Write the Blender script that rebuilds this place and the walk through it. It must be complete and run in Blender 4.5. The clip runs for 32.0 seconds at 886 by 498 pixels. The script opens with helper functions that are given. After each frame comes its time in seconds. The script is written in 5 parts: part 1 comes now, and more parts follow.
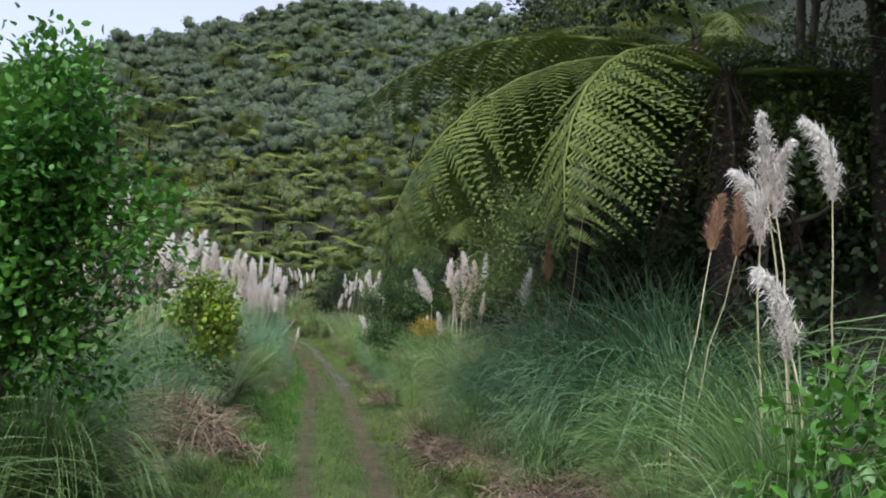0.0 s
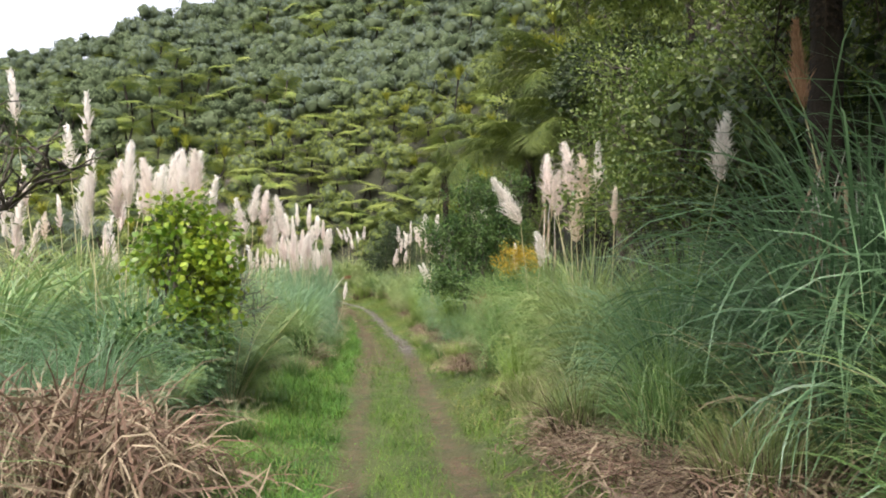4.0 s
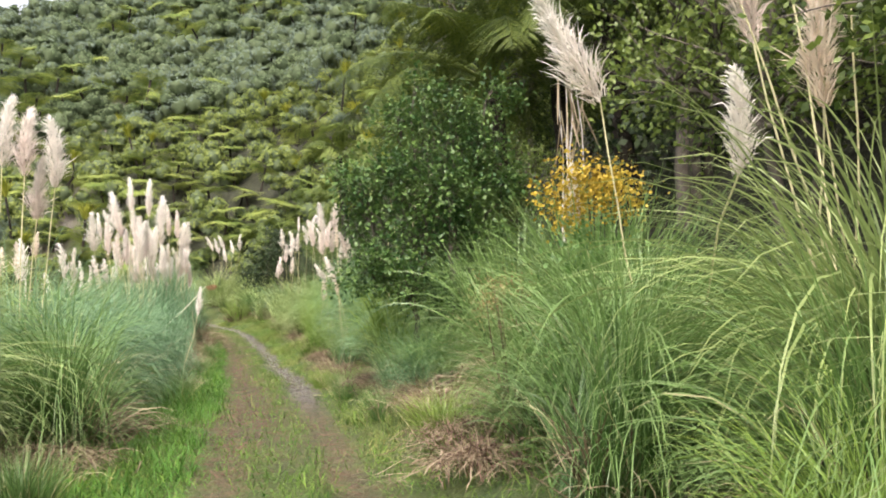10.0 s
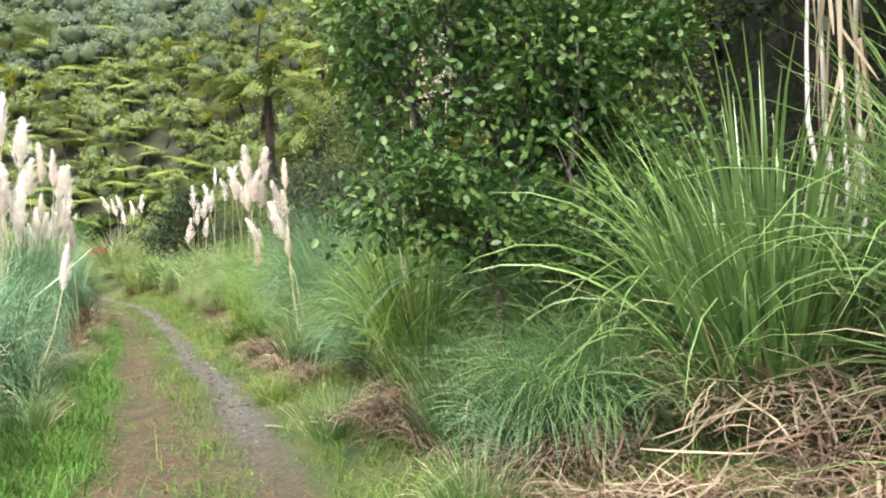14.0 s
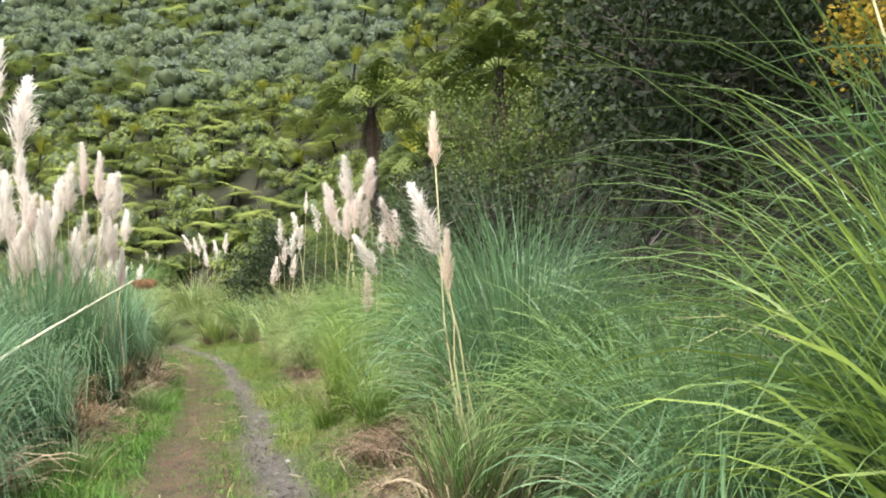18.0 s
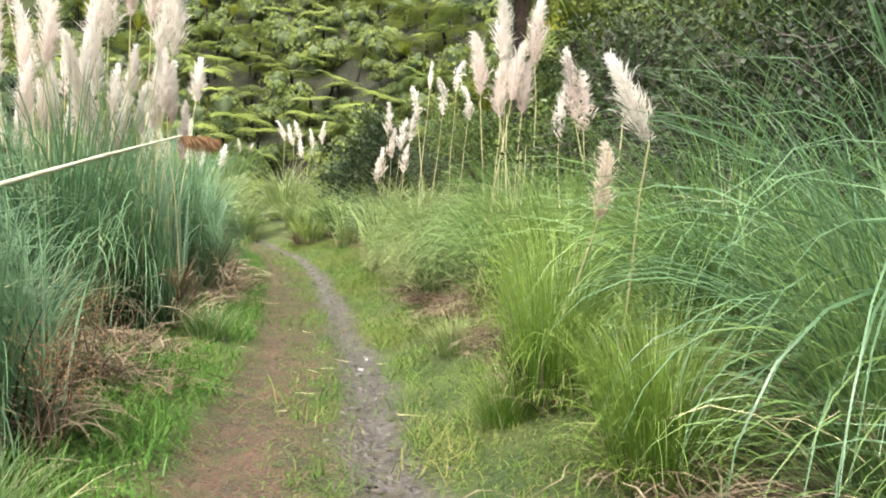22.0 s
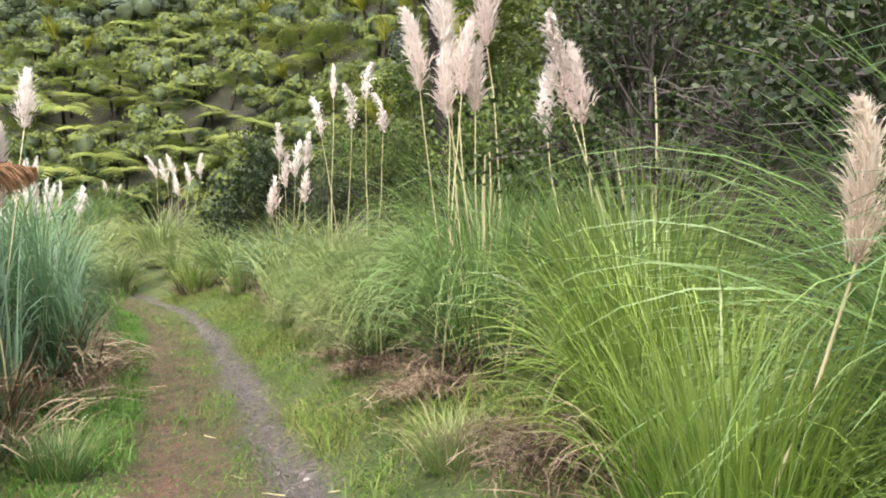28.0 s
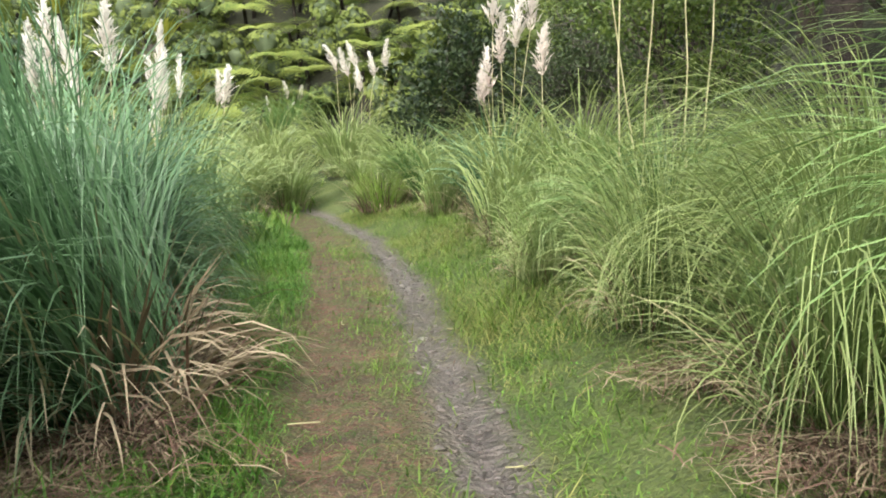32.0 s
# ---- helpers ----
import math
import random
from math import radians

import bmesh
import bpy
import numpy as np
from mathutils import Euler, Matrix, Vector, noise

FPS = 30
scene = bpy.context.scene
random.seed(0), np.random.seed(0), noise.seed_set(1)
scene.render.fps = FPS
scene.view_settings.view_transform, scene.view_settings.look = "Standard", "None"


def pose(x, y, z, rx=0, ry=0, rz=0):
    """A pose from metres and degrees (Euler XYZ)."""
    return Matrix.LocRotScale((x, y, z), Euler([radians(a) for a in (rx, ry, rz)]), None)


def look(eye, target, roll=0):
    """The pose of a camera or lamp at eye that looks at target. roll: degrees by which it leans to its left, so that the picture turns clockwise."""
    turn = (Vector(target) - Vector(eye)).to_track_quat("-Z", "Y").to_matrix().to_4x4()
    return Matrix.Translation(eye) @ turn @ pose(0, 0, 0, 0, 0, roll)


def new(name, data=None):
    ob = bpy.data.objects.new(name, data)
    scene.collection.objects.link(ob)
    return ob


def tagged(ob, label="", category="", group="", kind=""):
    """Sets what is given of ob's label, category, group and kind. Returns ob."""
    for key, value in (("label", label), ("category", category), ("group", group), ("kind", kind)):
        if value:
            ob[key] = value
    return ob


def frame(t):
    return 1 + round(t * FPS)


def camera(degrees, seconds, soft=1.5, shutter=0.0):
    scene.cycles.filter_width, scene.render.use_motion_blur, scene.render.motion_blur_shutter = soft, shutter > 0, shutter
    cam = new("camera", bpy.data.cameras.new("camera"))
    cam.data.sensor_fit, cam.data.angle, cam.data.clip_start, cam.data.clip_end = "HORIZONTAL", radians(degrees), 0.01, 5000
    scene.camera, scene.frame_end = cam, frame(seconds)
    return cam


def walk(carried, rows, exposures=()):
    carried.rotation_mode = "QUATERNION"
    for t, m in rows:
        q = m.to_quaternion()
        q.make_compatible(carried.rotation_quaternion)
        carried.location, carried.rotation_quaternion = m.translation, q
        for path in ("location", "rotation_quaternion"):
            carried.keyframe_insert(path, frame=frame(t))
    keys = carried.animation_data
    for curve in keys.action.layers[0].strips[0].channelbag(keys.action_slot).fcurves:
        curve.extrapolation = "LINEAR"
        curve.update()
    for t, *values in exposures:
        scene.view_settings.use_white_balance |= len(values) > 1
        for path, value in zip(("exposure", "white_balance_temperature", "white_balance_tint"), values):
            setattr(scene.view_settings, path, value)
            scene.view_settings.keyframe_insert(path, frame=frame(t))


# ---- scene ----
cam = camera(57.1, 32.0, soft=1.9)
PATH = [
    (0.0, (-0.000, 0.002, 2.047), (1.441, 9.849, 3.024), 4.07),
    (0.5, (0.107, 0.669, 1.982), (1.584, 10.520, 2.865), 3.37),
    (1.0, (0.184, 1.340, 1.909), (1.631, 11.212, 2.584), 1.54),
    (1.5, (0.327, 2.051, 1.807), (1.740, 11.934, 2.382), 1.33),
    (2.0, (0.337, 2.738, 1.779), (1.310, 12.681, 2.207), 1.12),
    (2.5, (0.327, 3.510, 1.736), (1.144, 13.465, 2.224), -0.58),
    (3.0, (0.263, 4.280, 1.695), (1.006, 14.230, 2.353), 0.77),
    (3.5, (0.230, 5.026, 1.635), (1.057, 14.983, 2.037), -0.23),
    (5.5, (0.171, 7.908, 1.572), (0.978, 17.839, 2.428), -1.00),
    (6.0, (0.190, 8.665, 1.531), (0.945, 18.599, 2.389), -1.08),
    (6.5, (0.214, 9.340, 1.518), (0.934, 19.285, 2.277), -1.13),
    (7.0, (0.232, 10.042, 1.528), (1.015, 19.974, 2.384), -2.38),
    (7.5, (0.250, 10.705, 1.521), (0.825, 20.619, 2.698), -3.54),
    (8.0, (0.228, 11.372, 1.443), (0.940, 21.314, 2.257), -1.92),
    (8.5, (0.240, 12.023, 1.394), (1.536, 21.911, 2.139), -0.90),
    (9.0, (0.223, 12.714, 1.309), (2.159, 22.496, 2.060), -1.75),
    (9.5, (0.245, 13.389, 1.287), (2.456, 23.115, 2.013), -2.87),
    (10.0, (0.296, 14.067, 1.319), (2.535, 23.789, 2.000), -2.35),
    (10.5, (0.311, 14.745, 1.297), (2.464, 24.500, 1.747), -2.03),
    (11.0, (0.339, 15.447, 1.255), (2.345, 25.242, 1.379), -1.17),
    (11.5, (0.294, 16.084, 1.257), (2.377, 25.861, 1.536), -0.23),
    (12.0, (0.298, 16.703, 1.195), (2.328, 26.489, 1.528), 0.42),
    (12.5, (0.288, 17.352, 1.231), (2.402, 27.120, 1.570), 0.11),
    (13.0, (0.299, 18.031, 1.266), (3.080, 27.629, 1.644), -0.51),
    (13.5, (0.288, 18.775, 1.338), (3.242, 28.323, 1.681), -2.15),
    (14.0, (0.269, 19.230, 1.336), (3.536, 28.677, 1.615), -2.42),
    (14.5, (0.279, 19.885, 1.242), (3.423, 29.331, 2.192), -1.00),
    (16.5, (0.396, 22.279, 1.338), (3.611, 31.725, 2.002), -3.53),
    (17.0, (0.483, 22.990, 1.275), (3.416, 32.549, 1.463), -2.82),
    (17.5, (0.510, 23.748, 1.316), (2.937, 33.442, 1.694), -1.60),
    (18.0, (0.542, 24.415, 1.345), (2.837, 34.101, 2.305), -1.10),
    (18.5, (0.558, 25.035, 1.367), (2.522, 34.788, 2.372), -0.54),
    (19.0, (0.545, 25.555, 1.383), (2.497, 35.315, 2.352), 0.24),
    (19.5, (0.523, 26.090, 1.245), (2.270, 35.915, 1.900), -0.01),
    (20.0, (0.451, 26.733, 1.256), (2.059, 36.585, 1.854), -1.14),
    (20.5, (0.505, 27.379, 1.146), (2.057, 37.242, 1.719), 0.96),
    (21.0, (0.354, 28.045, 1.177), (1.829, 37.933, 0.967), 3.52),
    (21.5, (0.259, 28.568, 1.362), (1.782, 38.418, 0.541), 4.33),
    (22.0, (0.310, 29.157, 1.361), (1.585, 39.075, 1.241), 3.68),
    (22.5, (0.239, 29.793, 1.438), (0.616, 39.771, 1.979), 2.88),
    (23.0, (0.225, 30.344, 1.604), (0.361, 40.330, 2.104), 4.52),
    (23.5, (0.283, 30.709, 1.780), (0.472, 40.690, 2.368), 6.28),
    (24.0, (0.220, 30.726, 1.951), (1.124, 40.342, 4.544), 5.24),
    (24.5, (0.201, 30.734, 1.973), (1.608, 40.083, 5.231), 3.39),
    (26.5, (0.077, 30.763, 1.858), (1.107, 40.625, 3.157), 2.39),
    (27.0, (0.079, 30.985, 1.653), (1.422, 40.879, 2.198), 1.63),
    (27.5, (0.179, 31.403, 1.601), (2.400, 41.146, 1.970), -0.33),
    (28.0, (0.122, 32.022, 1.567), (2.733, 41.673, 1.753), -1.53),
    (28.5, (0.066, 32.540, 1.555), (2.657, 42.197, 1.360), -1.62),
    (29.0, (0.093, 33.360, 1.586), (2.328, 43.099, 1.167), -0.45),
    (29.5, (0.054, 34.133, 1.621), (1.754, 43.980, 1.234), 0.08),
    (30.0, (0.095, 34.954, 1.581), (1.645, 44.810, 0.914), -1.33),
    (30.5, (0.081, 35.722, 1.553), (1.311, 45.628, 0.944), -1.56),
    (31.0, (0.074, 36.511, 1.563), (0.529, 46.480, 0.926), -2.39),
    (31.5, (0.048, 37.241, 1.566), (0.449, 47.201, 0.770), -1.83),
    (32.0, (0.000, 37.998, 1.604), (0.371, 47.953, 0.737), -1.82),
]
EXPOSURES = [(0.0, 0.9, 5700, 17), (1.0, 1.88, 6200, 22), (2.0, 2.2, 6500, 22), (3.0, 1.75, 6500, 20), (6.0, 1.6, 6500, 17), (7.0, 1.7, 6550, 18), (8.0, 1.32, 6600, 19), (9.0, 1.8, 6800, 21), (10.0, 1.9, 6700, 17), (11.0, 1.9, 6650, 12), (13.0, 2.05, 6500, 12), (14.5, 2.2, 6400, 13), (17.0, 2.25, 6400, 13), (19.0, 1.65, 6600, 15), (20.0, 1.9, 6600, 15), (21.0, 1.85, 6600, 12), (22.0, 2.1, 6600, 12), (23.0, 1.55, 6600, 13), (24.0, 1.35, 6300, 18), (24.5, 0.8, 6000, 16), (26.5, 1.28, 6300, 32), (28.0, 1.9, 6500, 20), (29.0, 1.95, 6600, 16), (31.0, 1.95, 6500, 15), (32.0, 1.85, 6500, 11)]
walk(cam, [(t, look(eye, target, roll)) for t, eye, target, roll in PATH], EXPOSURES)

# ---- world, sun ----
SUN_ELEVATION, SUN_TURN = radians(52), radians(200)
world = bpy.data.worlds.new("overcast_sky")
scene.world = world
world.use_nodes = True
wn = world.node_tree.nodes
wn.clear()
sky = wn.new("ShaderNodeTexSky")
sky.sky_type = "NISHITA"
sky.sun_disc = False
sky.sun_elevation, sky.sun_rotation = SUN_ELEVATION, SUN_TURN
sky.air_density, sky.dust_density, sky.ozone_density = 1.0, 4.0, 1.0
grey = wn.new("ShaderNodeHueSaturation")
grey.inputs["Saturation"].default_value = 0.32
back = wn.new("ShaderNodeBackground")
back.inputs["Strength"].default_value = 0.15
wout = wn.new("ShaderNodeOutputWorld")
for a, b in ((sky.outputs[0], grey.inputs["Color"]), (grey.outputs[0], back.inputs["Color"]), (back.outputs[0], wout.inputs["Surface"])):
    world.node_tree.links.new(a, b)
sun = new("sun", bpy.data.lights.new("sun", "SUN"))
sun.data.energy, sun.data.angle, sun.data.color = 0.8, radians(25), (1.0, 0.97, 0.92)
sun.rotation_euler = Vector((math.sin(SUN_TURN) * math.cos(SUN_ELEVATION), math.cos(SUN_TURN) * math.cos(SUN_ELEVATION), math.sin(SUN_ELEVATION))).to_track_quat("Z", "Y").to_euler()
tagged(sun, "pale sun behind thick cloud", "sun", kind="structure")


# ---- materials ----
def material(name, dark, light, rough=0.6, through_light=0.0, patch=0.6, bump=0.0, fine=40.0, spec=0.3, depth=0.03, piece=0.75, tip=None, tip_share=0.42):
    """Two colours mixed by patches, by fine grain and by piece; leaves let some light through, and tips may be paler."""
    m = bpy.data.materials.new(name)
    m.use_nodes = True
    nt = m.node_tree
    n, link = nt.nodes, nt.links.new
    n.clear()
    out = n.new("ShaderNodeOutputMaterial")
    bsdf = n.new("ShaderNodeBsdfPrincipled")
    bsdf.inputs["Roughness"].default_value = rough
    bsdf.inputs["Specular IOR Level"].default_value = spec
    geo = n.new("ShaderNodeNewGeometry")
    info = n.new("ShaderNodeObjectInfo")
    big = n.new("ShaderNodeTexNoise")
    big.inputs["Scale"].default_value = patch
    big.inputs["Detail"].default_value = 3
    small = n.new("ShaderNodeTexNoise")
    small.inputs["Scale"].default_value = fine
    small.inputs["Detail"].default_value = 4
    link(geo.outputs["Position"], big.inputs["Vector"])
    link(geo.outputs["Position"], small.inputs["Vector"])
    terms = [(big.outputs["Fac"], 1.5), (small.outputs["Fac"], 0.6), (geo.outputs["Random Per Island"], piece), (info.outputs["Random"], 0.35)]
    total = None
    for socket, weight in terms:
        mul = n.new("ShaderNodeMath")
        mul.operation = "MULTIPLY_ADD"
        link(socket, mul.inputs[0])
        mul.inputs[1].default_value = weight
        if total is None:
            mul.inputs[2].default_value = -0.725 - 0.5 * piece
        else:
            link(total, mul.inputs[2])
        total = mul.outputs[0]
    ramp = n.new("ShaderNodeValToRGB")
    ramp.color_ramp.elements[0].color, ramp.color_ramp.elements[1].color = (*dark, 1), (*light, 1)
    ramp.color_ramp.elements[0].position, ramp.color_ramp.elements[1].position = 0.05, 0.95
    link(total, ramp.inputs["Fac"])
    colour = ramp.outputs["Color"]
    if tip:
        along = n.new("ShaderNodeAttribute")
        along.attribute_name = "tip"
        share = n.new("ShaderNodeMath")
        share.operation = "MULTIPLY"
        link(along.outputs["Fac"], share.inputs[0])
        share.inputs[1].default_value = tip_share
        pale = n.new("ShaderNodeMix")
        pale.data_type = "RGBA"
        link(share.outputs[0], pale.inputs[0])
        link(colour, pale.inputs[6])
        pale.inputs[7].default_value = (*tip, 1)
        colour = pale.outputs[2]
    link(colour, bsdf.inputs["Base Color"])
    if bump:
        b = n.new("ShaderNodeBump")
        b.inputs["Strength"].default_value = bump
        b.inputs["Distance"].default_value = depth
        link(small.outputs["Fac"], b.inputs["Height"])
        link(b.outputs["Normal"], bsdf.inputs["Normal"])
    if through_light:
        tl = n.new("ShaderNodeBsdfTranslucent")
        link(colour, tl.inputs["Color"])
        mix = n.new("ShaderNodeMixShader")
        mix.inputs["Fac"].default_value = through_light
        link(bsdf.outputs[0], mix.inputs[1])
        link(tl.outputs[0], mix.inputs[2])
        link(mix.outputs[0], out.inputs["Surface"])
    else:
        link(bsdf.outputs[0], out.inputs["Surface"])
    return m


# Blade tip colours: paler ends, with light caught on the arches painted in.
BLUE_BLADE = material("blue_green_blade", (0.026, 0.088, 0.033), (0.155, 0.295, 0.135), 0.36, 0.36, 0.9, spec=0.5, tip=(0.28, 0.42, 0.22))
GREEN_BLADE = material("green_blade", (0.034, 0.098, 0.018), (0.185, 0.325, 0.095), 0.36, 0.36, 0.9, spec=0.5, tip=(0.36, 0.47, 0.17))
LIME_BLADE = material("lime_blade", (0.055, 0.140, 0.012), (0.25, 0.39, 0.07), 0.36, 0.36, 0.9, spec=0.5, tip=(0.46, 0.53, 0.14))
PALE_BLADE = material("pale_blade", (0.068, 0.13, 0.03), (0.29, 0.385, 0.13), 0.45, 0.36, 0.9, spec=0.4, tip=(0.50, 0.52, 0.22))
DRY_BLADE = material("dry_blade", (0.12, 0.09, 0.055), (0.42, 0.345, 0.225), 0.8, 0.15, 2.0)
RUST_BLADE = material("rust_blade", (0.060, 0.036, 0.024), (0.215, 0.138, 0.092), 0.85, 0.1, 2.0)
STRAW = material("straw_stalk", (0.30, 0.28, 0.14), (0.56, 0.52, 0.30), 0.6, 0.1, 3.0)
PLUME_WHITE = material("white_plume", (0.54, 0.46, 0.38), (0.80, 0.74, 0.66), 0.8, 0.35, 3.0, tip=(0.88, 0.86, 0.80), tip_share=0.8)
PLUME_PINK = material("pink_plume", (0.50, 0.39, 0.33), (0.77, 0.66, 0.58), 0.8, 0.35, 3.0, tip=(0.84, 0.80, 0.73), tip_share=0.8)
PLUME_TAN = material("tan_plume", (0.47, 0.35, 0.25), (0.78, 0.66, 0.52), 0.8, 0.35, 3.0, tip=(0.80, 0.73, 0.62), tip_share=0.8)
PLUME_RUST = material("rust_plume", (0.25, 0.14, 0.075), (0.48, 0.30, 0.18), 0.8, 0.25, 3.0)
TURF = material("short_turf", (0.045, 0.115, 0.013), (0.20, 0.305, 0.055), 0.55, 0.35, 1.6)
TURF_DRY = material("dry_turf", (0.10, 0.13, 0.032), (0.33, 0.335, 0.11), 0.7, 0.3, 1.1)
LAUREL = material("glossy_leaf", (0.020, 0.08, 0.010), (0.105, 0.27, 0.03), 0.35, 0.3, 1.5, spec=0.5)
LIME_LEAF = material("lime_leaf", (0.10, 0.20, 0.015), (0.36, 0.44, 0.04), 0.4, 0.35, 2.0, spec=0.5)
# Dark leaf, lowered further so its colour carries the deep shade beneath trees.
SHADED_DARK_LEAF = material("dark_small_shaded_leaf", (0.010, 0.023, 0.007), (0.055, 0.08, 0.025), 0.5, 0.12, 1.5, spec=0.3)
BUSH_LEAF = material("bush_leaf", (0.035, 0.072, 0.012), (0.165, 0.22, 0.045), 0.45, 0.3, 1.5, spec=0.4)
FERN_LEAF = material("fern_frond", (0.034, 0.062, 0.010), (0.155, 0.195, 0.036), 0.55, 0.22, 0.8)
FERN_DEAD = material("dead_frond", (0.016, 0.012, 0.009), (0.07, 0.05, 0.033), 0.9, 0.1, 2.0)
WOOD_BARK = material("grey_bark", (0.03, 0.025, 0.02), (0.14, 0.12, 0.095), 0.9, 0, 4.0, 0.6)
FERN_BARK = material("fern_trunk_fibre", (0.010, 0.008, 0.006), (0.04, 0.031, 0.022), 0.95, 0, 4.0, 0.8)
GREY_TWIG = material("grey_twig", (0.035, 0.03, 0.025), (0.15, 0.135, 0.115), 0.85, 0, 4.0)
GOLD = material("yellow_petal", (0.30, 0.20, 0.02), (0.56, 0.43, 0.06), 0.6, 0.25, 4.0)
HILL_FERN = material("hill_fern_frond", (0.075, 0.125, 0.025), (0.31, 0.35, 0.09), 0.7, 0.3, 0.38, 0, 2.5, 0.1, piece=0.3)
HILL_LEAF = material("hill_leaf", (0.055, 0.09, 0.02), (0.21, 0.25, 0.07), 0.7, 0.25, 0.38, 0, 2.5, 0.1, piece=0.3)
# Far leaf tones, greyed and lightened to put distance haze into the colour.
HILL_HAZY = material("hazed_far_leaf", (0.075, 0.105, 0.075), (0.155, 0.195, 0.145), 0.85, 0.3, 0.25, 0, 2.0, 0.06, piece=0.25)
HILL_MID_HAZY = material("hazed_upper_leaf", (0.075, 0.11, 0.055), (0.185, 0.23, 0.115), 0.8, 0.3, 0.3, 0, 2.0, 0.08, piece=0.25)
# Leaf colour dimmed to paint the shade inside the crowns.
HILL_SHADE = material("crown_shade", (0.045, 0.065, 0.032), (0.12, 0.15, 0.08), 0.9, 0.1, 0.38, 0, 2.5, 0.05, piece=0.3)
HILL_GOLD = material("hill_yellow_leaf", (0.12, 0.15, 0.01), (0.36, 0.36, 0.06), 0.6, 0.35, 0.2, spec=0.15)
STEM_PALE = material("pale_stem", (0.42, 0.44, 0.28), (0.68, 0.68, 0.50), 0.6, 0.0, 6.0, 0.3)
# Dead inner thatch, toned dark to deepen the shade inside tussocks.
DARK_THATCH = material("shaded_thatch", (0.05, 0.04, 0.022), (0.17, 0.13, 0.075), 0.9, 0.0, 2.0)
BLEACHED = material("bleached_stem", (0.24, 0.23, 0.20), (0.55, 0.52, 0.47), 0.8, 0, 4.0, 0.3)
CLOD = material("wet_mud_clod", (0.045, 0.038, 0.033), (0.165, 0.142, 0.122), 0.45, 0, 6.0, 0.5, 60.0, 0.4)
HERB = material("low_herb_leaf", (0.04, 0.125, 0.012), (0.145, 0.315, 0.05), 0.5, 0.3, 1.3)
PITTO = material("small_dark_leaf", (0.022, 0.068, 0.014), (0.14, 0.225, 0.055), 0.45, 0.25, 2.5, spec=0.35)
SEED = material("seed_head_hair", (0.24, 0.135, 0.065), (0.45, 0.28, 0.15), 0.8, 0.2, 6.0)
STONE = material("grey_stone", (0.14, 0.13, 0.12), (0.32, 0.30, 0.27), 0.7, 0, 3.0, 0.4)


# ---- tools ----
RNG = np.random.default_rng(7)


def np_mesh(name, verts, quads, *materials, index=None):
    """A mesh of four-cornered faces."""
    me = bpy.data.meshes.new(name)
    verts, quads = np.ascontiguousarray(verts, dtype=np.float32), np.ascontiguousarray(quads, dtype=np.int32)
    me.vertices.add(len(verts))
    me.vertices.foreach_set("co", verts.ravel())
    me.loops.add(quads.size)
    me.loops.foreach_set("vertex_index", quads.ravel())
    me.polygons.add(len(quads))
    me.polygons.foreach_set("loop_start", np.arange(0, quads.size, 4, dtype=np.int32))
    for m in materials:
        me.materials.append(m)
    if index is not None:
        me.polygons.foreach_set("material_index", np.asarray(index, dtype=np.int32))
    me.update(calc_edges=True)
    return me


def join(pieces):
    """(verts, quads) pairs as one pair."""
    vs, qs, k = [], [], 0
    for v, q in pieces:
        vs.append(v)
        qs.append(q + k)
        k += len(v)
    return np.concatenate(vs), np.concatenate(qs)


def strips(points, sides, width):
    """Ribbons: points (n, s, 3), sides (n, 3) or (n, s, 3), width (n, s)."""
    n, s = points.shape[:2]
    if sides.ndim == 2:
        sides = sides[:, None, :]
    v = np.stack([points - sides * width[..., None], points + sides * width[..., None]], 2).reshape(-1, 3)
    i = np.arange(n)[:, None] * (2 * s) + np.arange(s - 1)[None, :] * 2
    q = np.stack([i, i + 1, i + 3, i + 2], -1).reshape(-1, 4)
    return v, q


def unit(v):
    return v / np.maximum(np.linalg.norm(v, axis=-1, keepdims=True), 1e-9)


def blades(rng, n, spread, length, lean, bend, width, seg=6, wild=0.5, low=0.0, face=None, power=2.1):
    """Grass blades that rise from a disc and arch outwards."""
    az = rng.uniform(0, 2 * np.pi, n)
    r = spread * np.sqrt(rng.uniform(0, 1, n))
    out = az + rng.normal(0, wild, n)
    if face is not None:
        out = face + rng.normal(0, wild, n)
    start = np.abs(lean[0] + (lean[1] - lean[0]) * r / spread + rng.normal(0, 0.07, n))
    size = rng.uniform(*length, n) * (1 - 0.25 * np.clip(start, 0, 1))
    turn = rng.uniform(*bend, n)
    s = np.linspace(0, 1, seg + 1)
    ang = start[:, None] + turn[:, None] * s[None] ** power
    step = size[:, None] / seg
    dr = np.sin(ang[:, :-1]) * step
    dz = np.cos(ang[:, :-1]) * step
    rad = np.concatenate([np.zeros((n, 1)), np.cumsum(dr, 1)], 1)
    z = np.concatenate([np.zeros((n, 1)), np.cumsum(dz, 1)], 1)
    side_drift = rng.normal(0, 0.10, n)[:, None] * rad
    ox, oy = np.cos(out)[:, None], np.sin(out)[:, None]
    p = np.stack([(r * np.cos(az))[:, None] + ox * rad - oy * side_drift, (r * np.sin(az))[:, None] + oy * rad + ox * side_drift, np.maximum(z, low)], -1)
    twist = rng.normal(0, 0.5, n)
    side = np.stack([-np.sin(out) * np.cos(twist), np.cos(out) * np.cos(twist), np.sin(twist)], -1)
    w = width * rng.uniform(0.6, 1.3, n)[:, None] * np.minimum(1, s * 3 + 0.5)[None] * np.maximum(0.06, (1 - s) ** 0.6)[None]
    return strips(p, side, w)


